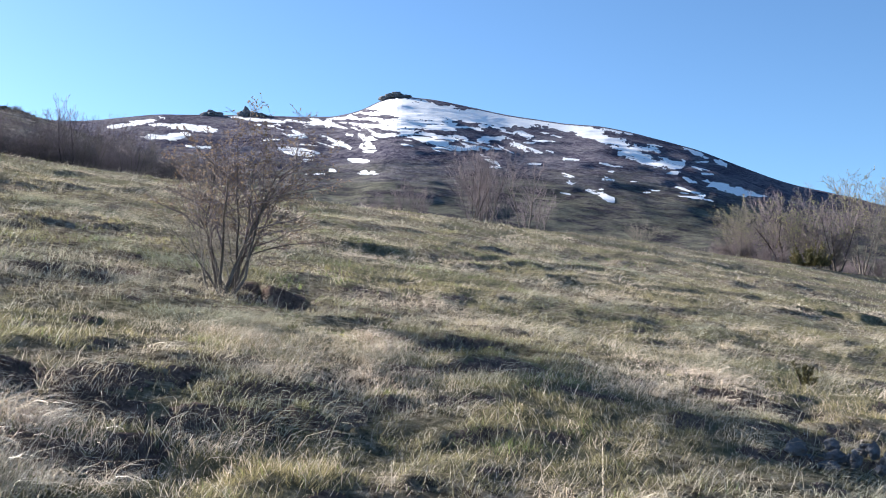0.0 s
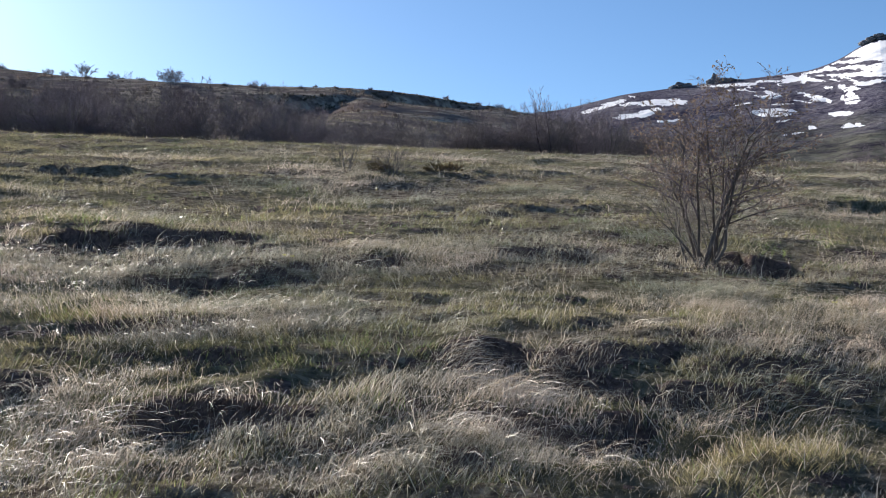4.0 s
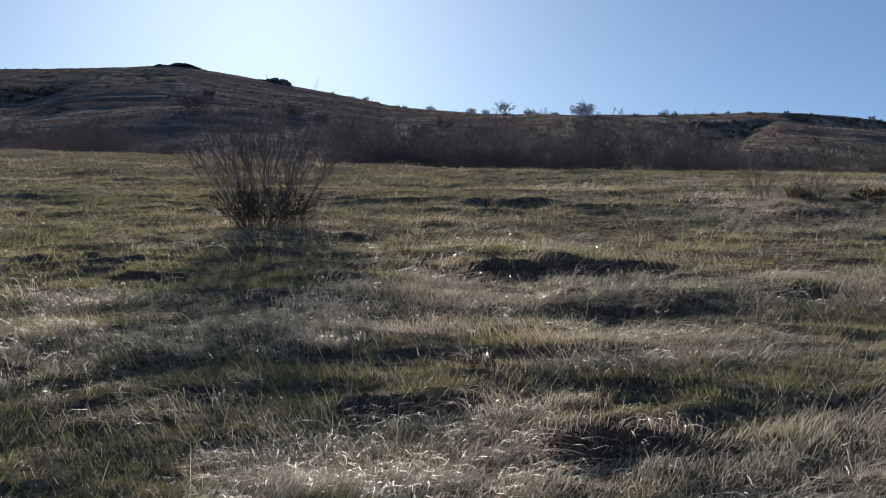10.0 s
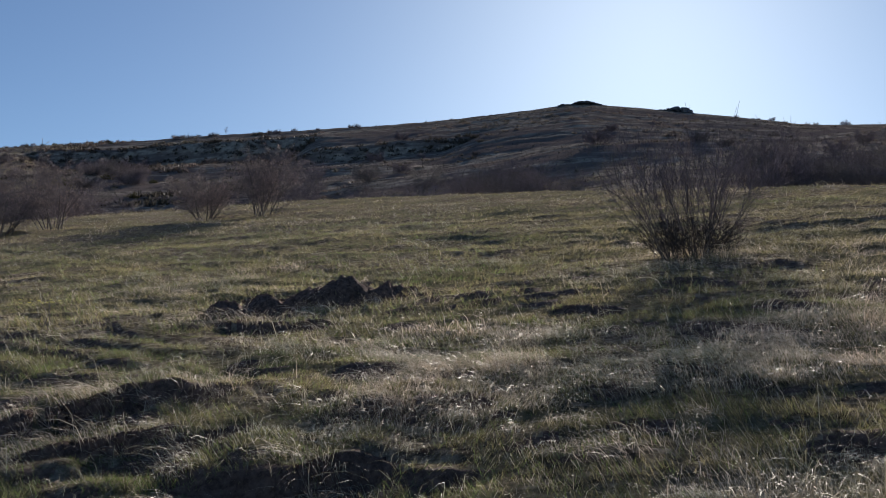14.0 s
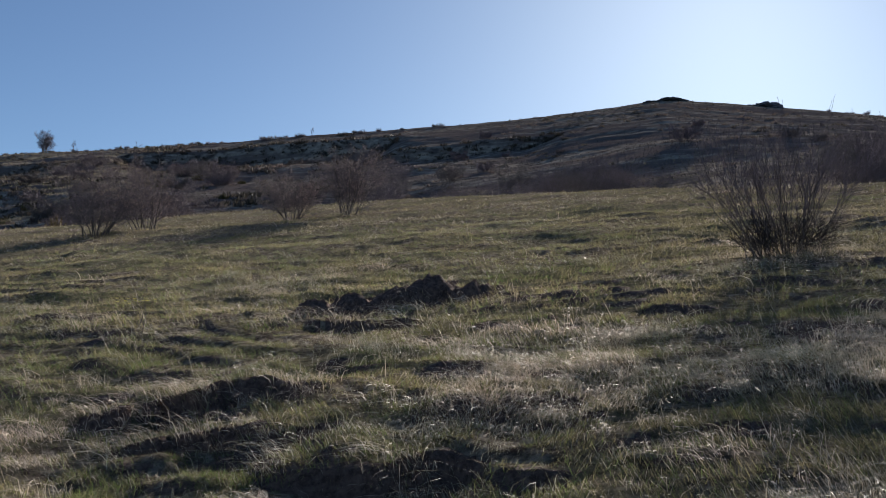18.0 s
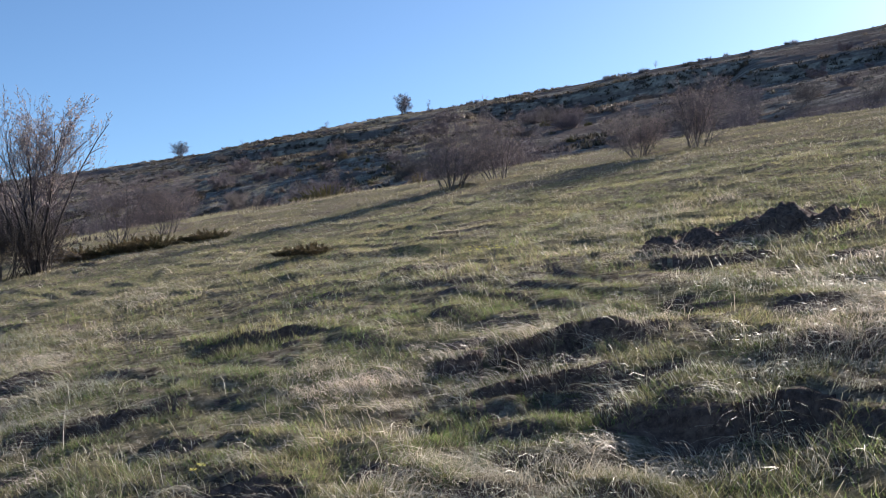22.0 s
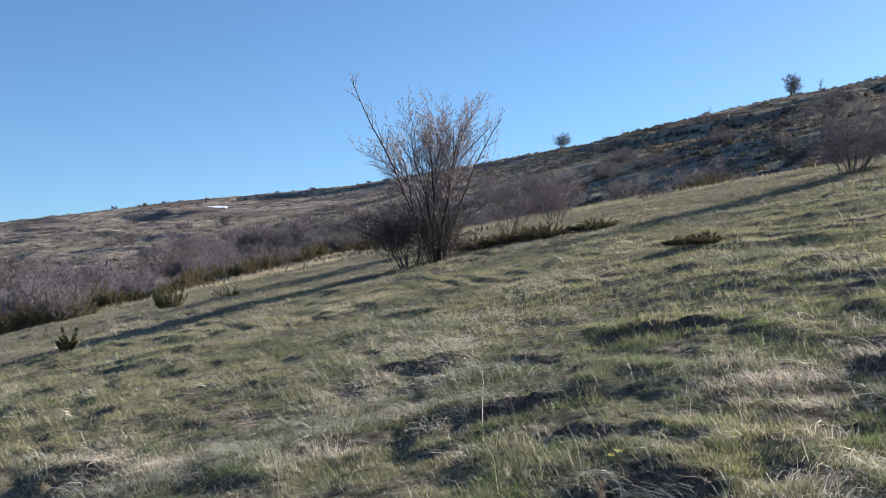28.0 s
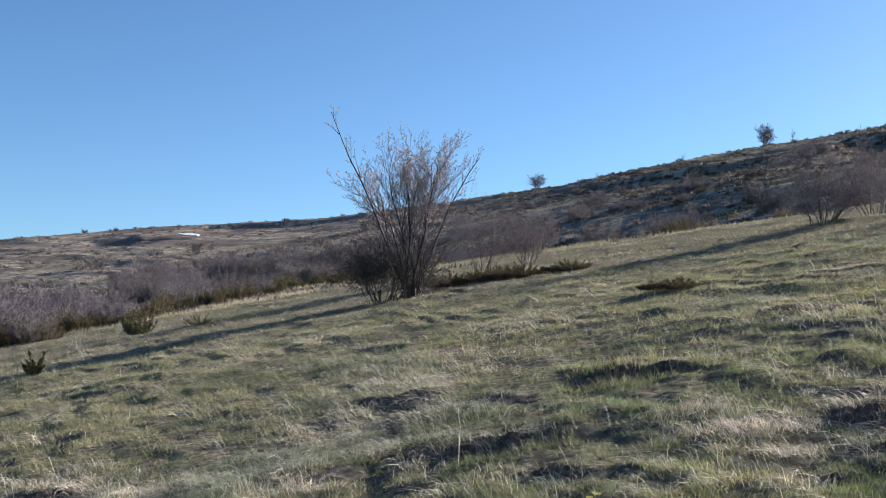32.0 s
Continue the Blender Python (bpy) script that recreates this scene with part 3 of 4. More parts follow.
# the thorn bush on the meadow
b = thing("thorn_bush", 9.41, 5.66, "bare hawthorn bush with last year's brown leaves on the meadow", "bush")
woody(b, 15, 9, 1.74, 1.0, (9, 7, 4), 0.022, wander=0.19, start=0.34, spread=0.8, rise=0.3, foot=0.13, bark=BARK, twig=TWIG_RED, leaf=BUD_TAN, per=2, size=0.024, least=0.0012, lean=(0.05, -0.08), even=0.8, shoot=0.009,
      extra=[((0.05, -0.1, 0.38), (0.52, -0.86, 0.42), 0.95), ((0.1, -0.16, 0.95), (0.52, -0.86, 0.3), 1.0), ((0.0, -0.05, 1.15), (-0.4, 0.8, 0.85), 0.8)])
woody(b, 13, 8, 1.15, 0.7, (8, 5, 2), 0.009, spread=0.65, rise=0.4, foot=0.3, bark=BARK, twig=TWIG_PALE, least=0.0015, lean=(-0.16, 0.26), wander=0.16)
# the willow-like bush against the sun
b = thing("stool_bush", 3.2, 14.2, "bare bush of many upright stems on the meadow", "bush")
woody(b, 23, 46, 1.7, 1.75, (7, 4), 0.008, spread=0.42, rise=0.42, foot=0.5, start=0.3, twig=TWIG_RED, least=0.002, even=0.7, wander=0.13)
woody(b, 24, 44, 0.58, 1.3, (7, 5), 0.006, spread=0.7, rise=0.25, foot=0.5, twig=DARK_BARK, least=0.0028)
# the large tree with the long shoot
b = thing("tree", -23.85, 23.4, "bare many-stemmed tree with pale buds and a long leaning shoot", "tree")
woody(b, 37, 10, 4.6, 2.5, kids=(10, 7, 3), radius=0.055, wander=0.14, start=0.36, spread=0.56, rise=0.6, foot=0.2, bark=DARK_BARK, twig=TWIG_RED, leaf=BUD_PINK, per=3, size=0.05, least=0.004, even=0.75,
      extra=[((-0.12, -0.12, 0.0), (-1.3, -1.35, 6.0), 6.5), ((0.12, 0.12, 0.0), (0.75, 0.75, 6.0), 5.0)], stem_name="trunk")
woody(b, 39, 26, 2.0, 1.5, (7, 5), 0.016, coarse=True, bark=DARK_BARK, twig=DARK_BARK, spread=0.55, rise=0.3, foot=0.5, least=0.004)
b = thing("bramble", -24.5, 22.75, "low dark tangle of twigs at the foot of the tree", "bush")
woody(b, 38, 36, 2.1, 3.6, (9, 6, 2), 0.014, coarse=True, bark=DARK_BARK, twig=DARK_BARK, spread=0.8, rise=0.0, droop=0.5, foot=0.6, least=0.005)
# bushes on the meadow beyond it
for k, (x, y, h, w, seed) in enumerate(((-31.3, 35.4, 3.0, 2.8, 51), (-29.3, 36.0, 2.4, 2.6, 52), (-15.2, 34.6, 2.2, 2.2, 53), (-14.6, 37.6, 2.6, 2.3, 54),
                                        (-9.0, 37.6, 1.8, 2.3, 55), (-7.0, 37.8, 2.3, 2.0, 56))):
    b = thing("bush", x, y, "bare brown bush on the pasture", "bush", "bushes on the pasture")
    woody(b, seed, 15, h, w * 1.3, (10, 6, 3), 0.02, spread=0.75, rise=0.2, foot=0.5, start=0.12, even=0.6, twig=TWIG_RED, leaf=BUD_PINK, per=2, size=0.028, least=0.0042)
# two small bushes in the grass
for x, y, h, seed in ((11.9, 14.55, 0.75, 61), (12.36, 13.78, 0.6, 62)):
    b = thing("small_bush", x, y, "small bare bush in the grass", "bush")
    woody(b, seed, 9, h, h * 1.1, (6, 4), 0.008, spread=0.6, rise=0.4, foot=0.12, least=0.002)

# prototypes for thickets, placed with the first of each kind
def first(name, az, r, label, category, group):
    return thing(name, *on_ground(az, r), label, category, group)


THICKET = []
for k, (az, r, h, tw) in enumerate(((26, 40, 1.9, TWIG_RED), (31, 41, 1.7, TWIG), (36, 40, 2.1, TWIG_RED), (20, 42, 1.8, TWIG_PALE), (40, 41, 1.6, TWIG))):
    b = first("thicket_bush", az, r, "bare brown thicket bush behind the brow of the meadow", "bush", "thicket behind the meadow")
    THICKET.append(woody(b, 70 + k, 9, h, h * 1.4, (9, 6, 2), 0.018, coarse=True, start=0.12, even=0.6, spread=0.7, rise=0.25, foot=0.6, twig=tw, least=0.0045))
POLE = []
for k, (az, r, h) in enumerate(((72.4, 42, 3.3), (74.4, 43, 3.5), (50.2, 33, 1.9))):
    b = first("young_tree", az, r, "slender bare young tree behind the meadow", "tree", "young trees behind the meadow")
    POLE.append(woody(b, 80 + k, 2, h, h * 0.35, (12, 5, 2), 0.036, spread=0.55, rise=0.5, foot=0.3, bark=BARK if k == 1 else DARK_BARK, twig=TWIG_RED, least=0.004, stem_name="trunk"))
LEAFY = []
for k, (az, r, h) in enumerate(((91.8, 64, 5.8), (87.2, 63, 4.0), (94.8, 67, 7.4))):
    b = first("spring_tree", az, r, "tree in first yellow-green leaf on the meadow's edge", "tree", "trees in first leaf")
    LEAFY.append(woody(b, 90 + k, 7, h, h * 1.1, (8, 6, 3), 0.042, spread=0.62, rise=0.4, even=0.6, start=0.14, foot=0.4, leaf=BUD_GREEN, per=2, size=0.055, least=0.007, stem_name="trunk"))
for az, r, h, seed in ((88.2, 62, 4.9, 96), (90.6, 59, 3.4, 97), (86.6, 63, 2.6, 98)):
    b = first("bare_tree", az, r, "dark bare spreading tree on the meadow's edge", "tree", "bare trees on the meadow's edge")
    woody(b, seed, 5, h, h * 1.1, (10, 7, 3), 0.06, spread=0.65, rise=0.35, even=0.6, start=0.2, foot=0.3, bark=DARK_BARK, twig=TWIG_RED, least=0.0075, stem_name="trunk", wander=0.15)
FAR = []
for k, (az, r, h, tw) in enumerate(((-30, 150, 1.7, TWIG), (-34, 165, 1.5, TWIG_RED), (25, 135, 1.6, TWIG))):
    b = first("ridge_shrub", az, r, "small dark shrub on the skyline of the ridge", "bush", "shrubs on the ridge")
    FAR.append(woody(b, 170 + k, 9, h, h * 1.3, (7, 5), 0.035, coarse=True, spread=0.6, rise=0.25, foot=0.4, twig=tw, least=0.018, far=True))
SOFT = []
for k, (az, r, h, tw) in enumerate(((-58, 95, 2.7, TWIG_RED), (-62, 100, 2.3, TWIG_RED), (-52, 98, 2.5, TWIG))):
    b = first("scrub_bush", az, r, "dense bare purple-brown scrub bush on the far slope", "bush", "scrub on the far slope")
    SOFT.append(woody(b, 190 + k, 9, h, h * 1.35, (11, 8, 3), 0.03, coarse=True, spread=0.7, rise=0.3, foot=0.8, start=0.12, twig=tw, least=0.0075, even=0.6, far=True))
DOME = []
for k, (az, r, h, tw) in enumerate(((-33, 120, 1.5, TWIG_RED), (-24, 110, 1.3, TWIG), (8, 90, 1.6, TWIG_RED))):
    b = first("round_shrub", az, r, "low rounded bare shrub on the heath slope", "bush", "shrubs on the heath slope")
    DOME.append(woody(b, 210 + k, 16, h, h * 2.2, (8, 5, 2), 0.018, coarse=True, spread=0.85, rise=0.15, foot=0.5, start=0.06, twig=tw, least=0.011, even=0.5, far=True))
JUN = []
for k, (az, r, w, h, n, leaf) in enumerate(((-59.9, 43.1, 1.2, 1.15, 26, NEEDLE), (-64.9, 27.6, 0.5, 0.6, 12, NEEDLE), (89.4, 56.5, 2.2, 1.3, 40, NEEDLE), (-57, 80, 2.6, 1.6, 42, NEEDLE), (-52, 82, 2.8, 1.5, 42, NEEDLE_BROWN))):
    b = first("juniper", az, r, "dark green spiky juniper on the slope", "juniper", "junipers on the slope")
    JUN.append(juniper(b, 100 + k, w, h, int(n * 1.5), 70, leaf, size=0.05 if r < 50 else 0.08))
MAT = []
for k, (x, y, w, leaf) in enumerate(((-25.9, 27.2, 3.2, NEEDLE_BROWN), (-10.8, 17.6, 1.8, NEEDLE_BROWN), (-34.3, 57.9, 5.5, NEEDLE))):
    b = thing("creeping_juniper", x, y, "low creeping dark juniper mat in the grass", "juniper", "creeping junipers")
    MAT.append(juniper(b, 120 + k, w, (0.6, 0.24, 1.2)[k], (190, 230, 160)[k], 100, leaf, size=(0.05, 0.03, 0.07)[k], upright=0.3))

rng = random.Random(7)


def strew(protos, count, az0, az1, r0, r1, s0, s1, rel=False, **tags):
    """Copies over a stretch of the plan; rel: distances as shares of the brow's."""
    for _ in range(count):
        az = rng.uniform(az0, az1)
        k = float(BROW(az)) if rel else 1.0
        x, y = on_ground(az, k * rng.uniform(r0, r1))
        scatter_copy(rng.choice(protos), x, y, rng.uniform(0, 6.28), rng.uniform(s0, s1), **tags)


SCRUB = {"name": "scrub_bush", "label": "bare purple-brown scrub bush on the far slope", "group": "scrub on the far slope"}
RIDGE = {"name": "ridge_shrub", "label": "small dark shrub on the skyline of the ridge", "group": "shrubs on the ridge"}
# thickets behind the brow
strew(THICKET, 14, 2, 7.5, 1.2, 1.7, 0.7, 1.2, True)
strew(THICKET, 58, 15.5, 34, 1.2, 1.9, 0.7, 1.35, True)
strew(THICKET, 22, 34, 46, 1.2, 1.8, 0.6, 1.0, True)
strew(THICKET, 40, -20, 4, 1.22, 1.9, 0.7, 1.2, True)
strew(THICKET + POLE[2:], 15, 46, 52.5, 1.15, 1.5, 0.7, 1.1, True)
strew(THICKET, 15, 65.5, 79.5, 1.15, 1.5, 0.35, 0.65, True)
strew(THICKET, 9, 52, 56.5, 1.12, 1.4, 0.5, 0.85, True)
strew(POLE[:2], 10, 70.4, 76.4, 1.08, 1.3, 0.7, 1.0, True)
strew(POLE[:2], 4, 66.8, 70.2, 1.1, 1.3, 0.4, 0.65, True)
strew(THICKET, 7, 80.5, 86, 1.0, 1.2, 0.4, 0.7, True)
strew(LEAFY, 5, 88.5, 97, 1.0, 1.2, 0.55, 0.95, True)
strew(LEAFY[:2], 2, 85.4, 87, 1.0, 1.1, 0.42, 0.5, True)
strew(SOFT, 7, 85, 95, 1.02, 1.2, 0.45, 0.75, True)
strew(SOFT, 80, -72, -44, 1.14, 1.6, 0.7, 1.2, True)
strew(SOFT, 50, -68, -47, 1.45, 1.9, 1.1, 1.7, True)
strew(FAR, 24, -72, -45, 1.9, 2.8, 0.7, 1.6, True, **SCRUB)
strew(SOFT, 26, -46, -30, 1.1, 1.7, 0.4, 0.75, True)
strew(SOFT, 6, 45, 52.5, 1.2, 1.6, 0.5, 0.75, True)
strew(JUN[3:] + JUN[4:], 66, -72, -46, 0.88, 1.12, 0.4, 1.0, True)
strew(SOFT, 8, -72, -60, 0.9, 1.04, 0.5, 0.8, True)
strew(JUN[2:], 64, -46, -16, 1.05, 2.4, 0.3, 0.7, True)
strew(DOME, 60, -46, -16, 1.15, 3.0, 0.5, 1.5, True)
strew(DOME, 22, -16, 46, 1.5, 3.2, 0.4, 1.0, True)
for x, y, k in ((-22.6, 27.4, 1.0), (-24.4, 28.6, 0.9), (-21.0, 28.0, 0.75), (-24.0, 27.0, 0.9)):
    scatter_copy(MAT[0], x, y, k * 5, k)
# shrubs along the ridges
for az0, az1, n, s0, s1, protos in ((-40, -18, 56, 0.18, 0.5, JUN[2:] + DOME), (-18, -4, 30, 0.2, 0.55, DOME), (14, 48, 14, 0.2, 0.5, DOME), (-66, -46, 12, 0.4, 0.9, DOME)):
    for _ in range(n):
        az = rng.uniform(az0, az1)
        x, y = on_ground(az, float(RIDGE_R(az)) * rng.uniform(0.96, 1.0))
        scatter_copy(rng.choice(protos), x, y, rng.uniform(0, 6.28), rng.uniform(s0, s1), **RIDGE)
for az, s in ((29.4, 1.3), (26.4, 1.0), (24.0, 0.9), (23.2, 1.0), (20.9, 0.9), (46.0, 0.9), (47.2, 1.0), (-15.0, 1.0)):
    x, y = on_ground(az, float(RIDGE_R(az)) * 0.985)
    scatter_copy(DOME[int(az) % 3], x, y, az, s * (0.75 if az == 29.4 else 0.55), **RIDGE)

for az, h, seed in ((-26.4, 4.3, 181), (-38.5, 3.9, 182)):
    x, y = on_ground(az, float(RIDGE_R(az)) * 0.985)
    b = thing("ridge_tree", x, y, "small rounded bare tree on the skyline of the ridge", "tree", "trees on the ridge")
    woody(b, seed, 9, h * 0.95, h * 0.6, (13, 7, 2), 0.06, coarse=True, spread=0.75, rise=0.4, foot=0.5, twig=TWIG_RED, least=0.014, even=0.6, start=0.1, stem_name="trunk")


for az, k in ((-25.0, 0.75), (-30.6, 0.55), (-35.2, 0.4), (-12.5, 0.5)):
    x, y = on_ground(az, float(RIDGE_R(az)) * 0.985)
    scatter_copy(POLE[0], x, y, az, k, name="ridge_tree", label="thin bare sapling on the skyline of the ridge", group="trees on the ridge")


# ---- snow ----
class Face:
    """A mountain side as the eye sees it: the distance and height at which a bearing and an angle meet it."""

    def __init__(self, az0, az1, r0, r1, step):
        self.az0, self.r = az0, np.arange(r0, r1, step)
        a, r = np.meshgrid(np.radians(np.arange(az0, az1, 0.1)), self.r, indexing="ij")
        self.z = height((r * np.sin(a)).ravel(), (r * np.cos(a)).ravel()).reshape(r.shape)
        self.el = np.maximum.accumulate(np.degrees(np.arctan2(self.z, r)), axis=1)

    def meet(self, az, el):
        c = np.clip((az - self.az0) * 10, 0, len(self.el) - 1.001)
        k = c.astype(int)
        r0, r1 = np.empty_like(az), np.empty_like(az)
        for n in np.unique(k):
            m = k == n
            r0[m], r1[m] = np.interp(el[m], self.el[n], self.r), np.interp(el[m], self.el[n + 1], self.r)
        r = r0 + (r1 - r0) * (c - k)
        a = np.radians(az)
        return np.stack([r * np.sin(a), r * np.cos(a), height(r * np.sin(a), r * np.cos(a))], -1)


SNOW_SPOTS = []


def snow_patch(az, el, wide, high, tilt):
    SNOW_SPOTS.append((az, el, wide, high, tilt))


def lay_snow(face, az0, az1, el0, el1, label, raggedness, lift):
    """Old snow round the spots, with streaky, ragged edges; each patch that hangs together is a thing."""
    step_a, step_e = 0.026, 0.022
    A, E = np.meshgrid(np.arange(az0, az1, step_a), np.arange(el0, el1, step_e), indexing="ij")
    depth = np.full(A.shape, -3.0)
    for az, el, wide, high, tilt in SNOW_SPOTS:
        q = radians(-tilt)
        dx, dy = A - az, E - el
        u, v = (dx * math.cos(q) + dy * math.sin(q)) / (wide / 2), (dy * math.cos(q) - dx * math.sin(q)) / (high / 2)
        depth = np.maximum(depth, (1 - np.sqrt(u * u + v * v)) * (0.5 + 1.7 * high))
    streak = E + 0.06 * (A - 66)
    rag = fbm(A * 1.6, streak * 5.5, 5, 500, 0.62)
    rag = rag + 0.55 * fbm(A * 6.5, streak * 15.0, 3, 520, 0.6)
    inside = depth + raggedness * rag > -0.07
    crest = np.interp(A, face.az0 + 0.1 * np.arange(len(face.el)), face.el[:, -1])
    inside &= E < crest - 0.05
    cell = inside[:-1, :-1] & inside[1:, :-1] & inside[:-1, 1:] & inside[1:, 1:]
    todo = set(zip(*(q.tolist() for q in np.nonzero(cell))))
    pieces = []
    while todo:
        stack, piece = [todo.pop()], []
        while stack:
            c = stack.pop()
            piece.append(c)
            for d in ((c[0] + 1, c[1]), (c[0] - 1, c[1]), (c[0], c[1] + 1), (c[0], c[1] - 1)):
                if d in todo:
                    todo.remove(d)
                    stack.append(d)
        if len(piece) >= 20:
            pieces.append(np.array(sorted(piece)))
    k = A.shape[1]
    for piece in pieces:
        n = piece[:, 0] * k + piece[:, 1]
        used, inv = np.unique(np.stack([n, n + k, n + k + 1, n + 1], -1), return_inverse=True)
        vs = face.meet(A.ravel()[used], E.ravel()[used])
        vs[:, 2] += lift
        ob = new("snow_patch", mesh_from("snow_patch", vs, [inv.reshape(-1, 4)], [SNOW], True))
        tagged(ob, label, "snow patch", "snow patches on the mountain")
    SNOW_SPOTS.clear()


snow_patch(52.72, 10.39, 2.84, 0.25, -13.5)
snow_patch(55.48, 10.43, 3.00, 0.34, 0.5)
snow_patch(54.63, 9.86, 2.36, 0.31, -4.5)
snow_patch(55.50, 10.01, 0.95, 0.43, -21.5)
snow_patch(56.27, 9.46, 1.26, 0.16, -1.5)
snow_patch(59.36, 11.10, 3.48, 0.19, 1.5)
snow_patch(61.96, 11.10, 2.53, 0.16, 2.5)
snow_patch(59.37, 10.80, 0.79, 0.12, -1.5)
snow_patch(61.52, 10.53, 1.11, 0.28, 20.5)
snow_patch(63.70, 10.15, 1.89, 0.31, 18.5)
snow_patch(61.71, 9.53, 2.05, 0.50, 6.5)
snow_patch(62.04, 9.06, 0.63, 0.16, -1.5)
snow_patch(64.98, 9.13, 1.10, 0.22, 3.5)
snow_patch(65.55, 8.53, 1.57, 0.28, 8.5)
snow_patch(63.54, 8.58, 0.38, 0.22, -1.5)
snow_patch(62.68, 8.33, 1.26, 0.12, -4.5)
snow_patch(65.25, 10.33, 0.95, 0.37, 48.5)
snow_patch(65.48, 9.88, 0.82, 0.56, 18.5)
snow_patch(63.20, 11.13, 0.44, 0.56, -1.5)
snow_patch(65.05, 11.42, 3.49, 0.19, -1.5)
snow_patch(65.50, 12.20, 1.59, 0.34, -25.5)
snow_patch(66.90, 12.41, 2.54, 0.40, -4.5)
snow_patch(68.79, 12.14, 4.76, 0.56, 4.5)
snow_patch(67.55, 11.76, 5.08, 0.28, 0.5)
snow_patch(73.20, 11.68, 5.71, 0.40, 6.5)
snow_patch(76.64, 11.25, 3.80, 0.62, 10.5)
snow_patch(78.49, 10.64, 3.48, 0.43, 12.5)
snow_patch(68.66, 11.22, 2.85, 0.53, 3.5)
snow_patch(66.63, 10.97, 3.80, 0.28, 4.5)
snow_patch(68.84, 10.52, 2.84, 0.62, 6.5)
snow_patch(70.11, 10.03, 1.89, 0.25, 3.5)
snow_patch(71.52, 10.06, 1.42, 0.22, 3.5)
snow_patch(66.33, 10.59, 1.58, 0.25, -1.5)
snow_patch(70.39, 11.14, 1.27, 0.12, -1.5)
snow_patch(72.60, 10.60, 1.26, 0.25, -1.5)
snow_patch(71.82, 10.43, 0.95, 0.22, 8.5)
snow_patch(74.16, 10.78, 0.95, 0.28, 18.5)
snow_patch(73.86, 10.16, 0.95, 0.31, 23.5)
snow_patch(72.61, 10.02, 0.57, 0.12, -1.5)
snow_patch(72.16, 9.46, 1.32, 0.25, 28.5)
snow_patch(72.48, 9.03, 0.63, 0.19, -1.5)
snow_patch(80.34, 9.64, 2.84, 0.56, 20.5)
snow_patch(81.99, 9.27, 1.57, 0.47, 10.5)
snow_patch(80.63, 10.06, 1.20, 0.28, 3.5)
snow_patch(80.02, 10.91, 0.95, 0.16, 3.5)
snow_patch(78.79, 11.07, 1.27, 0.19, 8.5)
snow_patch(82.30, 8.78, 0.63, 0.16, -1.5)
snow_patch(83.04, 8.36, 0.75, 0.22, 18.5)
snow_patch(83.33, 9.85, 1.70, 0.22, 26.5)
snow_patch(84.66, 9.29, 1.10, 0.25, 26.5)
snow_patch(84.81, 7.98, 2.01, 0.40, 20.5)
snow_patch(85.97, 7.73, 1.57, 0.25, 13.5)
snow_patch(83.20, 7.75, 1.50, 0.16, 18.5)
snow_patch(83.49, 7.39, 1.32, 0.16, 8.5)
snow_patch(78.69, 7.45, 1.13, 0.37, 20.5)
snow_patch(77.92, 7.69, 0.56, 0.16, 18.5)
snow_patch(76.69, 8.20, 0.69, 0.25, 13.5)
snow_patch(76.73, 9.48, 0.94, 0.16, 3.5)
snow_patch(78.98, 8.85, 0.57, 0.12, 3.5)
snow_patch(76.39, 7.64, 0.63, 0.09, 8.5)
snow_patch(63.82, 10.94, 1.90, 0.16, 6.5)
snow_patch(67.60, 10.08, 1.26, 0.16, 3.5)
snow_patch(75.10, 10.48, 1.26, 0.12, 3.5)
snow_patch(68.3, 11.95, 5.6, 1.0, 3)
snow_patch(72.3, 11.6, 5.0, 0.6, 6)
snow_patch(67.5, 11.3, 3.6, 0.5, 2)
patch_rng = random.Random(5)
for _ in range(60):
    snow_patch(patch_rng.uniform(60, 76), patch_rng.uniform(9.9, 11.5), patch_rng.uniform(0.3, 1.3), patch_rng.uniform(0.07, 0.18), patch_rng.uniform(-4, 24))
for _ in range(30):
    snow_patch(patch_rng.uniform(74, 85), patch_rng.uniform(7.6, 10.4), patch_rng.uniform(0.25, 0.9), patch_rng.uniform(0.07, 0.15), patch_rng.uniform(0, 28))
lay_snow(Face(47.0, 96.0, 470.0, 1212.0, 3.0), 48.0, 94.0, 5.0, 13.0, "patch of old white snow on the dark mountain side", 0.36, 0.15)
snow_patch(-57.3, 5.34, 1.15, 0.14, 1)
lay_snow(Face(-61.0, -55.0, 220.0, 345.0, 1.0), -60.0, -55.6, 4.6, 5.7, "thin strip of old snow on the far hillside", 0.1, 0.12)

# ---- rocks ----
def heap_faces(around, rings):
    a, q = np.meshgrid(np.arange(around), np.arange(rings - 1), indexing="ij")
    b = (a + 1) % around
    return np.stack([a * rings + q, a * rings + q + 1, b * rings + q + 1, b * rings + q], -1).reshape(-1, 4)


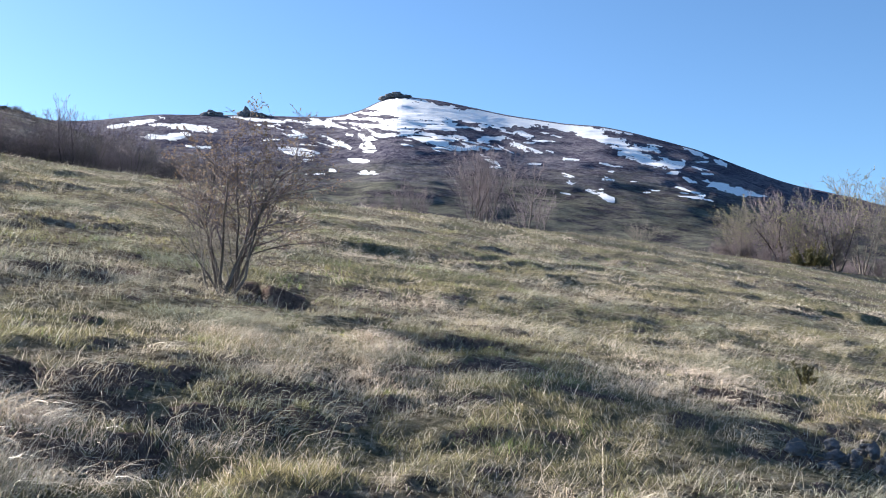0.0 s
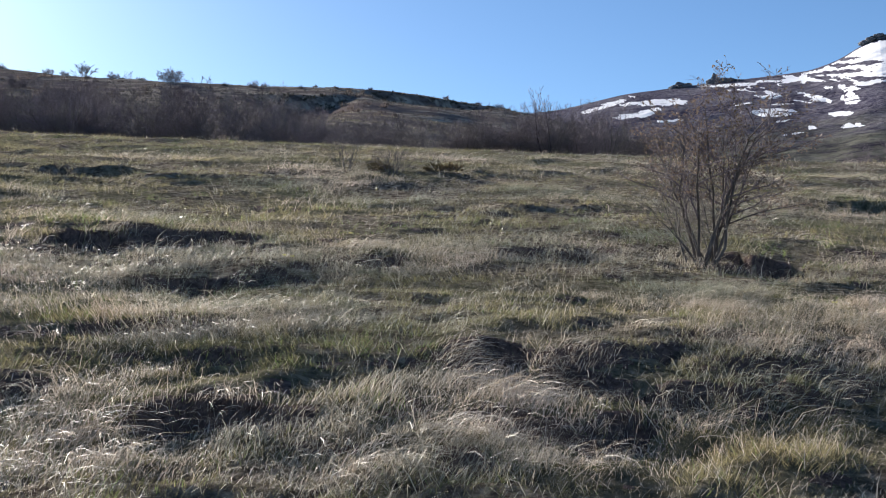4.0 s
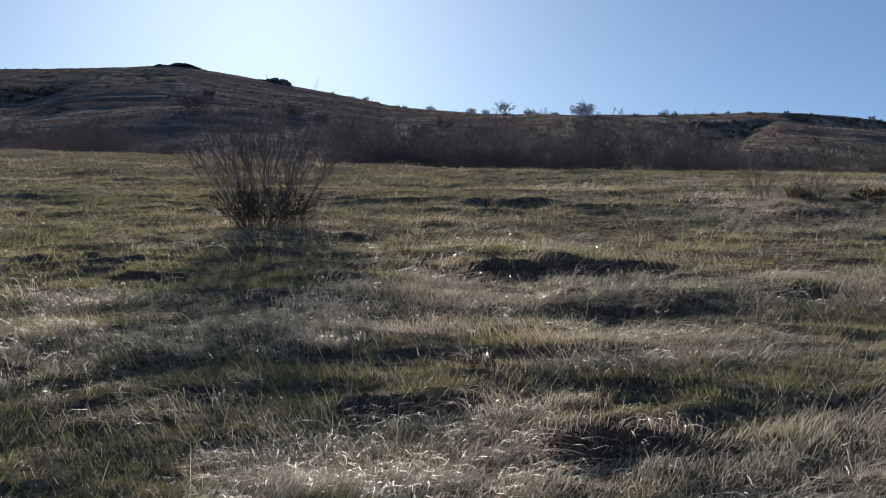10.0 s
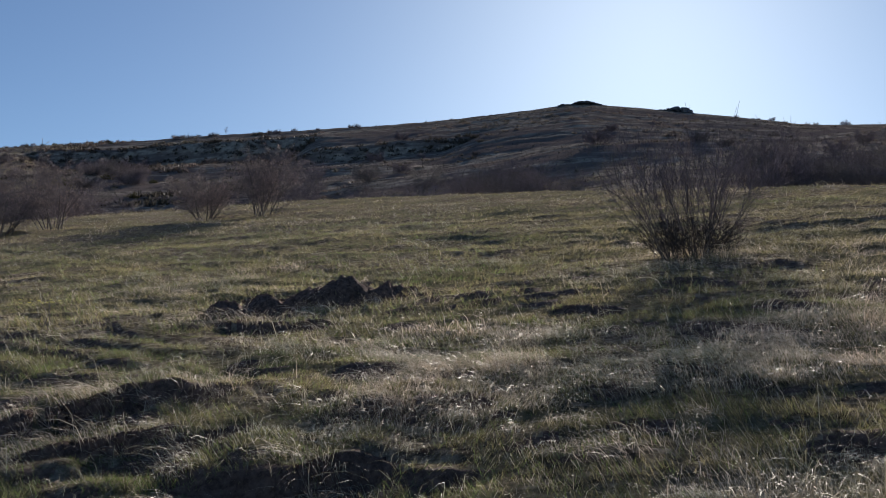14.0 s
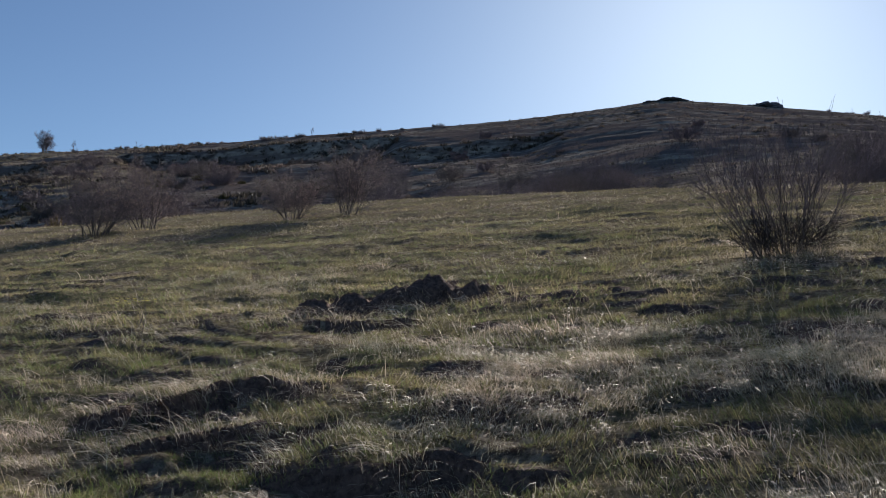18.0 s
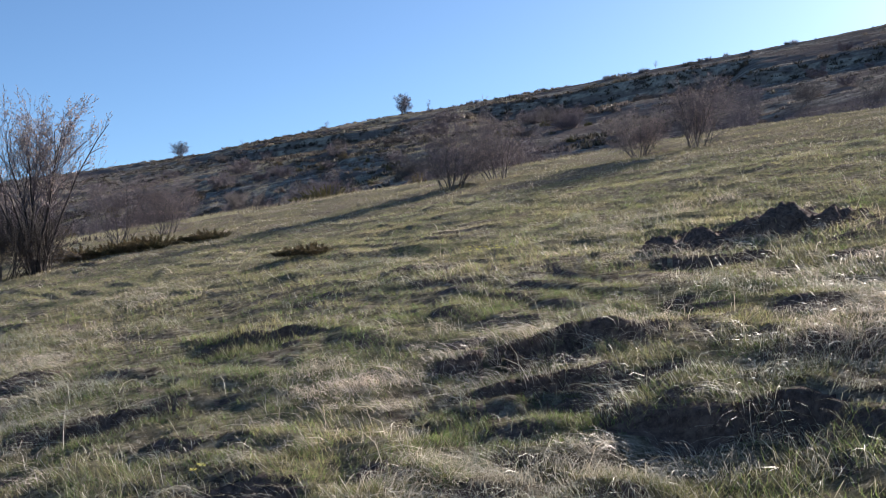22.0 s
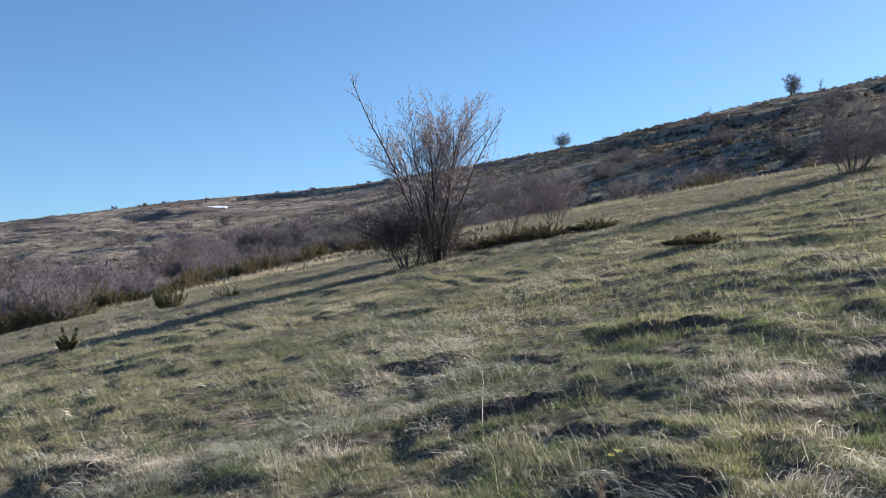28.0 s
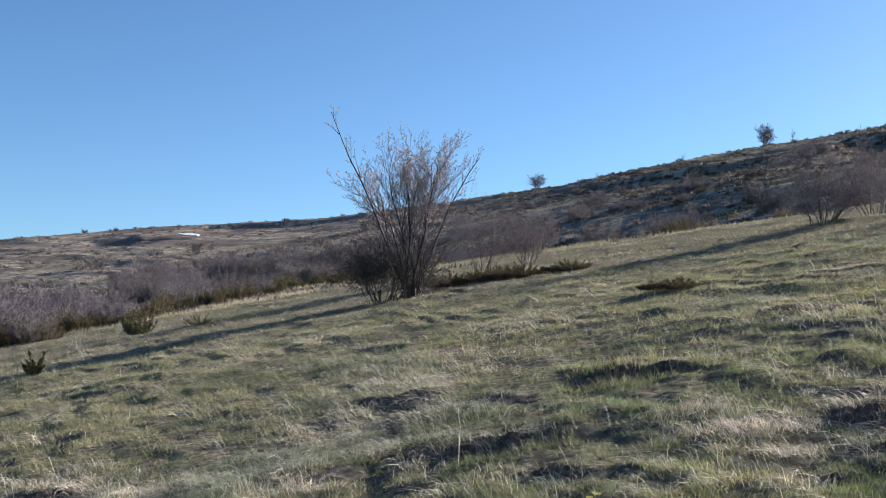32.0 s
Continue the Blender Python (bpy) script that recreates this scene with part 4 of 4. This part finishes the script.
def boulder(parent, name, x, y, z, sx, sy, sz, seed, base=None):
    bm = bmesh.new()
    bmesh.ops.create_icosphere(bm, subdivisions=3, radius=1.0)
    off = Vector((seed * 3.7, seed * 1.3, seed * 7.1))
    for v in bm.verts:
        n = v.co.normalized()
        k = 1 + 0.45 * noise.noise(n * 1.6 + off) + 0.3 * noise.noise(n * 3.7 + off) + 0.14 * noise.noise(n * 9.0 + off)
        c = n * k
        v.co = Vector((c.x * sx, c.y * sy, c.z * sz))
    me = bpy.data.meshes.new(name)
    bm.to_mesh(me)
    bm.free()
    me.materials.append(ROCK)
    ob = part(name, me, parent)
    ob.location = (x, y, z)
    ob.rotation_euler = (0, 0, seed)
    return ob


def outcrop(name, az, r, pieces, label):
    x, y = on_ground(az, r)
    b = thing(name, x, y, label, "rock")
    for k, (da, dz, s, h) in enumerate(pieces):
        w = r * radians(1)
        boulder(b, "rock", da * w * math.cos(radians(az)), -da * w * math.sin(radians(az)), dz * w, s * w, s * w * 0.8, h * w, k + int(r) + 1)
    return b


outcrop("summit_rock", 67.0, 1195, ((-0.35, 0.0, 0.36, 0.17), (0.0, 0.08, 0.42, 0.2), (0.42, -0.02, 0.4, 0.16), (-0.72, -0.14, 0.32, 0.16)), "dark rocky summit on the snowy mountain")
outcrop("rock_tor", 58.75, 1190, ((0.0, 0.15, 0.25, 0.34), (-0.28, 0.05, 0.24, 0.2), (0.42, 0.08, 0.28, 0.18), (0.85, 0.06, 0.32, 0.17), (1.3, -0.03, 0.3, 0.15)), "dark rock tor on the mountain's shoulder")
outcrop("rock_tor", 56.9, 1190, ((0.0, 0.08, 0.38, 0.2), (-0.36, -0.03, 0.3, 0.18), (0.35, 0.04, 0.34, 0.18)), "dark rounded rock tor on the mountain's shoulder")
outcrop("rock_outcrop", 12.2, 176, ((0.0, 0.03, 0.5, 0.18), (0.5, -0.02, 0.35, 0.2), (-0.6, 0.0, 0.4, 0.12), (0.8, -0.12, 0.25, 0.16)), "flat-topped rock outcrop on the ridge")
outcrop("rock_outcrop", 7.2, 177, ((0.0, -0.03, 0.7, 0.1), (-0.9, -0.1, 0.4, 0.08), (0.8, -0.1, 0.4, 0.08)), "low rock outcrop on the hilltop")
pile = thing("stone_pile", 8.45, -0.3, "heap of broken grey stones in the grass", "stones")
for k in range(16):
    a, q = k * 2.4, 0.1 * math.sqrt(k)
    boulder(pile, "stone", math.cos(a) * q, math.sin(a) * q * 1.2, 0.04 + 0.05 * (k % 3), rng.uniform(0.03, 0.085), rng.uniform(0.03, 0.085), rng.uniform(0.03, 0.06), k + 40)


mole = thing("molehill", -1.38, 12.9, "heap of dark bare soil thrown up in the grass", "molehill")
ring_a, ring_q = np.meshgrid(np.arange(40) * 2 * math.pi / 40, np.linspace(0, 1, 15), indexing="ij")
for k, (mx, my, mw, mh) in enumerate(((0.0, 0.0, 0.5, 0.24), (0.48, -0.1, 0.5, 0.11), (-0.42, 0.0, 0.36, 0.18), (-0.95, -0.3, 0.42, 0.2), (-1.3, -0.7, 0.4, 0.17), (-0.75, -0.75, 0.3, 0.12), (0.1, -0.4, 0.3, 0.11))):
    hx, hy = (mw * ring_q * np.cos(ring_a)).ravel(), (mw * 0.8 * ring_q * np.sin(ring_a)).ravel()
    wx, wy = hx + mx - 1.38, hy + my + 12.9
    hx, hy = hx * (1 + 0.25 * vnoise(wx * 4, wy * 4, 301)), hy * (1 + 0.25 * vnoise(wx * 4, wy * 4, 302))
    crumb = 0.5 * fbm(wx * 6, wy * 6, 2, 303) + 0.45 * fbm(wx * 17, wy * 17, 3, 304)
    top = mh * (1 - ring_q.ravel() ** 2) ** 1.4 * (0.82 + 0.22 * crumb) + 0.032 * crumb
    me = mesh_from("soil_mound", np.stack([hx, hy, height(wx, wy) - mole.location.z + top - 0.03 * ring_q.ravel()], -1), [heap_faces(40, 15)], [SOIL], True)
    part("soil_mound", me, mole).location = (mx, my, 0)
for k in range(26):
    a, q = rng.uniform(0, 6.28), rng.uniform(0.3, 1.0)
    cx, cy = rng.choice((0.0, 0.45, -0.42, -1.0)) + math.cos(a) * q * 0.55, math.sin(a) * q * 0.45 - 0.1
    clod = boulder(mole, "soil_clod", cx, cy, ground_z(cx - 1.38, cy + 12.9) - mole.location.z + 0.02, rng.uniform(0.025, 0.06), rng.uniform(0.025, 0.06), rng.uniform(0.02, 0.045), k + 70)
    clod.data.materials[0] = SOIL


# ---- small plants ----
def flower_clump(x, y, high, heads, label):
    """A few stalks with yellow heads."""
    b = thing("flower_clump", x, y, label, "flower", "spring flowers")
    for k in range(heads):
        a, q = k * 2.4, 0.03 * math.sqrt(k)
        top = Vector((math.cos(a) * q * 2.2, math.sin(a) * q * 2.2, high * rng.uniform(0.7, 1.1)))
        path = [(Vector((math.cos(a) * q, math.sin(a) * q, -0.02)), 0.003), (top * 0.55, 0.0028), (top, 0.0022)]
        v, f = tubes([path], 4)
        stalk = part("stalk", mesh_from("stalk", v, [f], [GRASS]), b)
        vs, fs = [], []
        for p in range(9):
            t, c = p * 0.698, len(vs)
            for da, rad, dz in ((0, 0.003, 0), (-0.35, 0.016, 0.006), (0, 0.024, 0.003), (0.35, 0.016, 0.006)):
                vs.append((top.x + math.cos(t + da) * rad, top.y + math.sin(t + da) * rad, top.z + dz + 0.006 * (p % 2)))
            fs.append((c, c + 1, c + 2, c + 3))
        part("flower_head", mesh_from("flower_head", vs, [np.array(fs)], [PETAL]), stalk, "small yellow flower head")


flower_clump(-5.38, 13.21, 0.16, 9, "clump of small yellow flowers in the grass")
flower_clump(-5.2, 13.45, 0.14, 6, "clump of small yellow flowers in the grass")
flower_clump(-3.73, 5.01, 0.07, 3, "low yellow flower in a hollow of the turf")
for x, y, n in ((7.9, 3.6, 1), (8.8, 2.6, 1), (5.6, 7.4, 2), (-7.6, 12.8, 2), (9.8, 1.2, 1), (-9.2, 10.4, 1), (6.9, 8.2, 1)):
    flower_clump(x, y, 0.09, n, "single pale yellow flower in the grass")


def dead_stalk(x, y, high, seed):
    """A dry weed stalk with short side twigs."""
    b = thing("dead_stalk", x, y, "dry brown weed stalk standing in the grass", "weed", "dead stalks")
    out = [[], []]
    grow(random.Random(seed), out, (0, 0, -0.02), (rng.uniform(-0.15, 0.15), rng.uniform(-0.15, 0.15), 1), high, 0.005, 0, (7,), 0.5, 0.2, start=0.5, side_length=0.4)
    v, f = tubes(out[0], 5)
    stalk = part("stalk", mesh_from("stalk", v, [f], [TWIG]), b)
    for q in out[1]:
        v, f = tubes([[(c[0], max(c[1], 0.0016)) for c in q]], 3)
        part("side_twig", mesh_from("side_twig", v, [f], [TWIG]), stalk)


for x, y, h, seed in ((-4.6, 11.6, 0.5, 1), (-4.3, 10.9, 0.35, 2), (-5.3, 11.9, 0.42, 3), (12.6, 13.9, 0.95, 4), (-7.7, 9.0, 0.35, 5), (-9.4, 10.6, 0.32, 6), (21.0, 7.0, 0.5, 7), (10.9, 4.4, 0.3, 8), (-12.0, 12.4, 0.4, 9)):
    dead_stalk(x, y, h, seed)
b = thing("juniper", 12.35, 0.08, "small dark juniper seedling in the grass", "juniper", "junipers on the slope")
juniper(b, 140, 0.2, 0.32, 9, 90, NEEDLE, 0.02)
b = thing("brown_shrub", -34.84, 22.81, "low spreading brown shrub on the slope", "shrub")
juniper(b, 141, 1.3, 0.5, 34, 60, NEEDLE_BROWN, 0.03, 0.3)
for x, y, w, h, seed in ((13.4, 13.6, 1.2, 0.34, 143), (12.5, 14.3, 0.6, 0.36, 144)):
    b = thing("brown_shrub", x, y, "low dark brown shrub in the grass beside a bare bush", "shrub")
    juniper(b, seed, w * 0.85, h * 0.55, 70, 60, NEEDLE_BROWN, 0.02, 0.35)
b = thing("grass_clump", -31.77, 16.21, "tall clump of dry straw-coloured grass", "grass")
juniper(b, 142, 0.5, 0.62, 40, 14, STRAW, 0.012, 0.75)


# ---- grass ----
def blades(name, label, count, r0, r1, length, width, mat, lean, seed, segs=2, power=1.0, mask=None, az0=-74, az1=99, flop=None):
    """A sward of single blades, each a bent strip; thinner on the ground farther off."""
    g = np.random.default_rng(seed)
    n = int(count)
    az = np.radians(g.uniform(az0, az1, n))
    u = g.random(n)
    r = (r0 ** power + u * (r1 ** power - r0 ** power)) ** (1 / power)
    x, y = r * np.sin(az), r * np.cos(az)
    keep = np.ones(n, bool) if mask is None else mask(x, y, g)
    x, y, r = x[keep], y[keep], r[keep]
    if r1 < 31:
        keep = (g.random(len(x)) > 0.45 * scar(x, y)) & ((mat is STRAW) | (g.random(len(x)) < 0.3 + 1.1 * step01(0.5 + 0.9 * fbm(x * 3.6, y * 3.6, 2, 211))))
        x, y, r = x[keep], y[keep], r[keep]
    n = len(x)
    z = height(x, y)
    L = length * g.uniform(0.6, 1.35, n) * (0.95 + 0.3 * vnoise(x * 1.7, y * 1.7, 7) + 0.45 * fbm(x * 3.6, y * 3.6, 2, 211))
    th = g.uniform(0, 2 * math.pi, n)
    wdir = np.stack([np.cos(th), np.sin(th), np.zeros(n)], -1)
    ph = vnoise(x / 1.3, y / 1.3, 13) * 2.2 + (flop if flop is not None else 4.3) + g.normal(0, 1.3, n)
    ld = np.stack([np.cos(ph), np.sin(ph), np.zeros(n)], -1)
    k = lean * g.uniform(0.4, 1.5, n)
    w = width * g.uniform(0.6, 1.4, n)
    p0 = np.stack([x, y, z - 0.01], -1)
    up = np.array([[0, 0, 1.0]])
    if segs == 2:
        d1 = up + ld * k[:, None] * 0.45
        d1 /= np.linalg.norm(d1, axis=1, keepdims=True)
        d2 = up * (1 - 0.55 * np.minimum(k, 1.6)[:, None]) + ld * k[:, None]
        d2 /= np.linalg.norm(d2, axis=1, keepdims=True)
        p1 = p0 + d1 * (L * 0.5)[:, None]
        p2 = p1 + d2 * (L * 0.55)[:, None]
        hw = wdir * (w / 2)[:, None]
        v = np.stack([p0 - hw, p0 + hw, p1 + hw * 0.8, p1 - hw * 0.8, p2], 1).reshape(-1, 3)
        o = np.arange(n)[:, None] * 5
        faces = [o + np.array([[0, 1, 2, 3]]), o + np.array([[3, 2, 4]])]
    else:
        d = up + ld * (k * 0.8)[:, None]
        d /= np.linalg.norm(d, axis=1, keepdims=True)
        hw = wdir * (w / 2)[:, None]
        v = np.stack([p0 - hw, p0 + hw, p0 + d * L[:, None]], 1).reshape(-1, 3)
        faces = [np.arange(n)[:, None] * 3 + np.array([[0, 1, 2]])]
    ob = new(name, mesh_from(name, v, faces, [mat]))
    return tagged(ob, label, "grass", kind="stuff")


def greener(x, y, g):
    return g.random(len(x)) < 0.18 + 0.75 * step01(0.42 + 1.3 * fbm(x / 1.9, y / 1.3, 4, 77)) + 0.3 * step01((7 - x) / 8) + 0.3 * step01((45 - np.degrees(np.arctan2(x, y))) / 30) * step01((np.hypot(x, y) - 9) / 6)


def drier(x, y, g):
    return g.random(len(x)) < (1.35 - step01((50 - np.degrees(np.arctan2(x, y))) / 30) * (0.55 + 0.25 * step01((np.hypot(x, y) - 9) / 6))) * (0.15 + 0.9 * step01(0.2 + 1.3 * fbm(x / 1.9, y / 1.2, 3, 177))) * (1 - 0.55 * np.exp(-((x + 3) / 3) ** 2 - ((y - 9) / 6) ** 2))


def tufts(name, label, count, r0, r1, strands, length, width, mat, seed, reach=0.07, az0=-74, az1=99):
    """Tussocks of long dry strands that arch over downhill, most of them on the lips of the steps."""
    g = np.random.default_rng(seed)
    az = np.radians(g.uniform(az0, az1, count))
    r = np.sqrt(r0 ** 2 + g.random(count) * (r1 ** 2 - r0 ** 2))
    x, y = r * np.sin(az), r * np.cos(az)
    ux, uy = 0.42 * 0.13, 0.91 * 0.13
    lip = (height(x + ux, y + uy) - height(x - ux, y - uy)) / 0.26 - 0.2
    keep = g.random(count) < 0.06 + 0.78 * step01(fbm(x / 1.9, y / 1.2, 3, 177) * 1.4 - 0.05) + 0.9 * step01((lip - 0.12) / 0.35)
    keep &= g.random(count) > 0.55 * step01((50 - np.degrees(az)) / 30) * step01((r - 9) / 6)
    x, y = x[keep], y[keep]
    big = g.uniform(0.55, 1.25, len(x))
    flow = -1.75 + 1.0 * vnoise(x / 1.1, y / 1.1, 13) + g.normal(0, 0.5, len(x))
    n = len(x) * strands
    X, Y, B, F = (np.repeat(q, strands) for q in (x, y, big, flow))
    X, Y = X + g.normal(0, reach, n) * B * 1.5, Y + g.normal(0, reach, n) * B
    Z = height(X, Y)
    L = length * B * g.uniform(0.4, 1.25, n)
    ph = F + g.normal(0, 0.5, n)
    ld = np.stack([np.cos(ph), np.sin(ph), np.zeros(n)], -1)
    up = np.array([[0, 0, 1.0]])
    p = np.stack([X, Y, Z - 0.01], -1)
    th = ph + math.pi / 2 + g.normal(0, 0.6, n)
    hw = np.stack([np.cos(th), np.sin(th), g.normal(0, 0.4, n)], -1) * (width * g.uniform(0.6, 1.3, n) / 2)[:, None]
    rings = [p - hw, p + hw]
    bend = g.uniform(0.7, 1.6, n)
    sway = g.normal(0, 0.35, n)
    for k, (rise, out) in enumerate(((0.7, 0.5), (0.28, 0.9), (-0.04, 1.0), (-0.32, 0.95))):
        turn = ph + sway * k / 2
        ld = np.stack([np.cos(turn), np.sin(turn), np.zeros(n)], -1)
        d = up * (rise - 0.3 * (bend[:, None] - 1)) + ld * out * bend[:, None]
        d /= np.linalg.norm(d, axis=1, keepdims=True)
        p = p + d * (L / 4)[:, None]
        if k < 3:
            rings += [p - hw * (0.9 - 0.2 * k), p + hw * (0.9 - 0.2 * k)]
    v = np.stack(rings + [p], 1).reshape(-1, 3)
    o = np.arange(n)[:, None] * 9
    ob = new(name, mesh_from(name, v, [o + np.array([[0, 1, 3, 2]]), o + np.array([[2, 3, 5, 4]]), o + np.array([[4, 5, 7, 6]]), o + np.array([[6, 7, 8]])], [mat]))
    return tagged(ob, label, "grass", kind="stuff")


G_LABEL = "short green spring grass of the meadow"
D_LABEL = "pale dry grass of last year bent over the turf"
T_LABEL = "long pale dry strands arching over the turf"
blades("green_grass", G_LABEL, 560000, 3.8, 11, 0.06, 0.0045, GRASS, 1.35, 1, 1, 1.2, greener)
blades("green_grass", G_LABEL, 520000, 11, 27, 0.075, 0.008, GRASS, 1.35, 2, 1, 1.1, greener)
blades("green_grass", G_LABEL, 330000, 27, 80, 0.09, 0.014, GRASS, 1.0, 3, 1, 1.0, greener)
blades("dry_grass", D_LABEL, 340000, 3.8, 11, 0.13, 0.0027, STRAW, 2.0, 4, 2, 1.2, drier)
blades("dry_grass", D_LABEL, 380000, 11, 27, 0.13, 0.0042, STRAW, 1.9, 5, 1, 1.1, drier)
blades("dry_grass", D_LABEL, 260000, 27, 80, 0.11, 0.011, STRAW, 1.3, 6, 1, 1.0, drier)
def freshest(x, y, g):
    return g.random(len(x)) < 0.7 * step01(fbm(x / 0.7, y / 0.45, 4, 377, 0.7) * 1.3 - 0.25) * step01(0.6 + fbm(x / 4, y / 3, 2, 379)) + 0.3 * step01((6 - x) / 8) + 0.7 * np.exp(-((x + 6) / 1.6) ** 2 - ((y - 9.2) / 1.2) ** 2)


F_LABEL = "fresh yellow-green tufts of new grass"
blades("fresh_grass", F_LABEL, 320000, 3.8, 11, 0.062, 0.0045, FRESH, 1.1, 31, 1, 1.2, freshest)
blades("fresh_grass", F_LABEL, 240000, 11, 30, 0.075, 0.009, FRESH, 1.1, 32, 1, 1.1, freshest)
blades("green_grass", G_LABEL, 110000, 0.3, 3.8, 0.06, 0.0045, GRASS, 0.9, 41, 1, 1.8, greener, -180, 180)
blades("dry_grass", D_LABEL, 40000, 0.3, 3.8, 0.10, 0.003, STRAW, 1.6, 42, 1, 1.8, drier, -180, 180)
blades("green_grass", G_LABEL, 130000, 3.8, 14, 0.07, 0.007, GRASS, 0.9, 43, 1, 1.6, greener, 99, 286)
blades("dry_grass", D_LABEL, 60000, 3.8, 14, 0.11, 0.005, STRAW, 1.6, 44, 1, 1.6, drier, 99, 286)
blades("tall_stalks", "tall thin dry grass stalks standing over the turf", 2200, 4.5, 24, 0.3, 0.0036, STRAW, 1.0, 45, 2, 1.4)
blades("rank_grass", "tuft of longer dark green grass in a hollow", 9000, 9.8, 12.4, 0.12, 0.006, GRASS, 1.0, 46, 2, 1.0, lambda x, y, g: g.random(len(x)) < np.exp(-((x + 6.1) / 0.7) ** 2 - ((y - 9.0) / 0.5) ** 2), -39, -29)
tufts("dry_tussocks", T_LABEL, 2600, 3.9, 9.5, 52, 0.34, 0.0026, STRAW, 21)
tufts("dry_tussocks", T_LABEL, 4200, 9.5, 18, 22, 0.34, 0.0042, STRAW, 22, 0.09)
tufts("dry_tussocks", T_LABEL, 5200, 18, 36, 8, 0.32, 0.008, STRAW, 23, 0.12)
HEATH_PATCH = lambda x, y, g: fbm(x / 8, y / 8, 3, 99) + g.normal(0, 0.25, len(x)) > 0.05
GRASS_PATCH = lambda x, y, g: fbm(x / 8, y / 8, 3, 99) + g.normal(0, 0.25, len(x)) < 0.12
blades("heather", "low brown heather and dead bracken on the hillside", 70000, 58, 230, 0.2, 0.13, HEATHER, 0.6, 7, 1, 1.0, HEATH_PATCH, -74, -20)
blades("hill_grass", "tufts of dry grass on the far hillside", 300000, 58, 230, 0.2, 0.045, HILL_GRASS, 0.9, 8, 1, 1.0, GRASS_PATCH, -74, -20)
blades("heather", "low brown heather and dead bracken on the hillside", 90000, 52, 185, 0.12, 0.06, HEATH_DARK, 0.4, 10, 1, 1.4, None, -22, 60)


def clumps(name, label, count, az0, az1, r0, r1, size, mat, seed, where, sprays=26):
    """Dwarf shrubs of the heath: each a tuft of stiff sprays fanning out of one root."""
    g = np.random.default_rng(seed)
    az = np.radians(g.uniform(az0, az1, count))
    r = g.uniform(0, 1, count) ** 0.8 * (r1 - r0) + r0
    x, y = r * np.sin(az), r * np.cos(az)
    keep = where(x, y, g) & (r > 1.2 * BROW(np.degrees(az))) & (r < RIDGE_R(np.degrees(az)))
    x, y = x[keep], y[keep]
    big = size * g.uniform(0.45, 1.35, len(x))
    n = len(x) * sprays
    X, Y, B = (np.repeat(q, sprays) for q in (x, y, big))
    th, q = g.uniform(0, 2 * math.pi, n), g.random(n) ** 0.6
    root = np.stack([X + np.cos(th) * q * B * 0.5, Y + np.sin(th) * q * B * 0.5, np.repeat(height(x, y), sprays) - 0.08], -1)
    way = np.stack([np.cos(th) * q * 0.8, np.sin(th) * q * 0.8, 1.1 - 0.7 * q], -1) + g.normal(0, 0.25, (n, 3))
    way /= np.linalg.norm(way, axis=1, keepdims=True)
    tip = root + way * (B * g.uniform(0.5, 1.0, n))[:, None]
    wide = np.cross(way, g.normal(0, 1, (n, 3)))
    wide *= (B * 0.1 / np.linalg.norm(wide, axis=1))[:, None]
    mid = root + (tip - root) * 0.55
    v = np.stack([root, mid + wide, tip, mid - wide], 1).reshape(-1, 3)
    ob = new(name, mesh_from(name, v, [np.arange(n)[:, None] * 4 + np.array([[0, 1, 2, 3]])], [mat]))
    return tagged(ob, label, "shrub", kind="stuff")


C_LABEL = "low dark dwarf shrubs dotted over the heath slope"
SHRUB_PATCH = lambda x, y, g: fbm(x / 11, y / 11, 3, 131) + g.normal(0, 0.15, len(x)) > 0.0
clumps("dwarf_shrubs", C_LABEL, 9000, -48, -14, 62, 330, 0.58, HEATHER, 61, SHRUB_PATCH)
clumps("dwarf_shrubs", C_LABEL, 3500, -46, -10, 60, 330, 0.6, HEATH_DARK, 62, SHRUB_PATCH)
clumps("dwarf_shrubs", C_LABEL, 2600, -14, 50, 55, 185, 0.42, HEATHER, 63, SHRUB_PATCH)
clumps("dwarf_shrubs", C_LABEL, 2500, -74, -48, 100, 360, 0.7, HEATHER, 64, SHRUB_PATCH, 18)


def bank_face(x, y, g):
    """On or just above one of the steep banks."""
    az, r = np.degrees(np.arctan2(x, y)), np.hypot(x, y)
    found = np.zeros(len(x), bool)
    for a0, a1, share, deep in BANKS:
        up = r - RIDGE_R(az) * share - 3.0 * fbm(x / 30, y / 30, 3, 45)
        found |= (az > a0 + 0.6) & (az < a1 - 0.6) & (up > -0.6 * deep) & (up < 1.2 * deep)
    return found


clumps("bank_shrubs", "dark low shrubs that cover the steep hill banks", 26000, -38, 2, 95, 240, 0.62, HEATH_DARK, 65, bank_face, 20)
clumps("bank_shrubs", "dark low shrubs that cover the steep hill banks", 5000, 33, 48, 85, 180, 0.5, HEATH_DARK, 66, bank_face, 20)
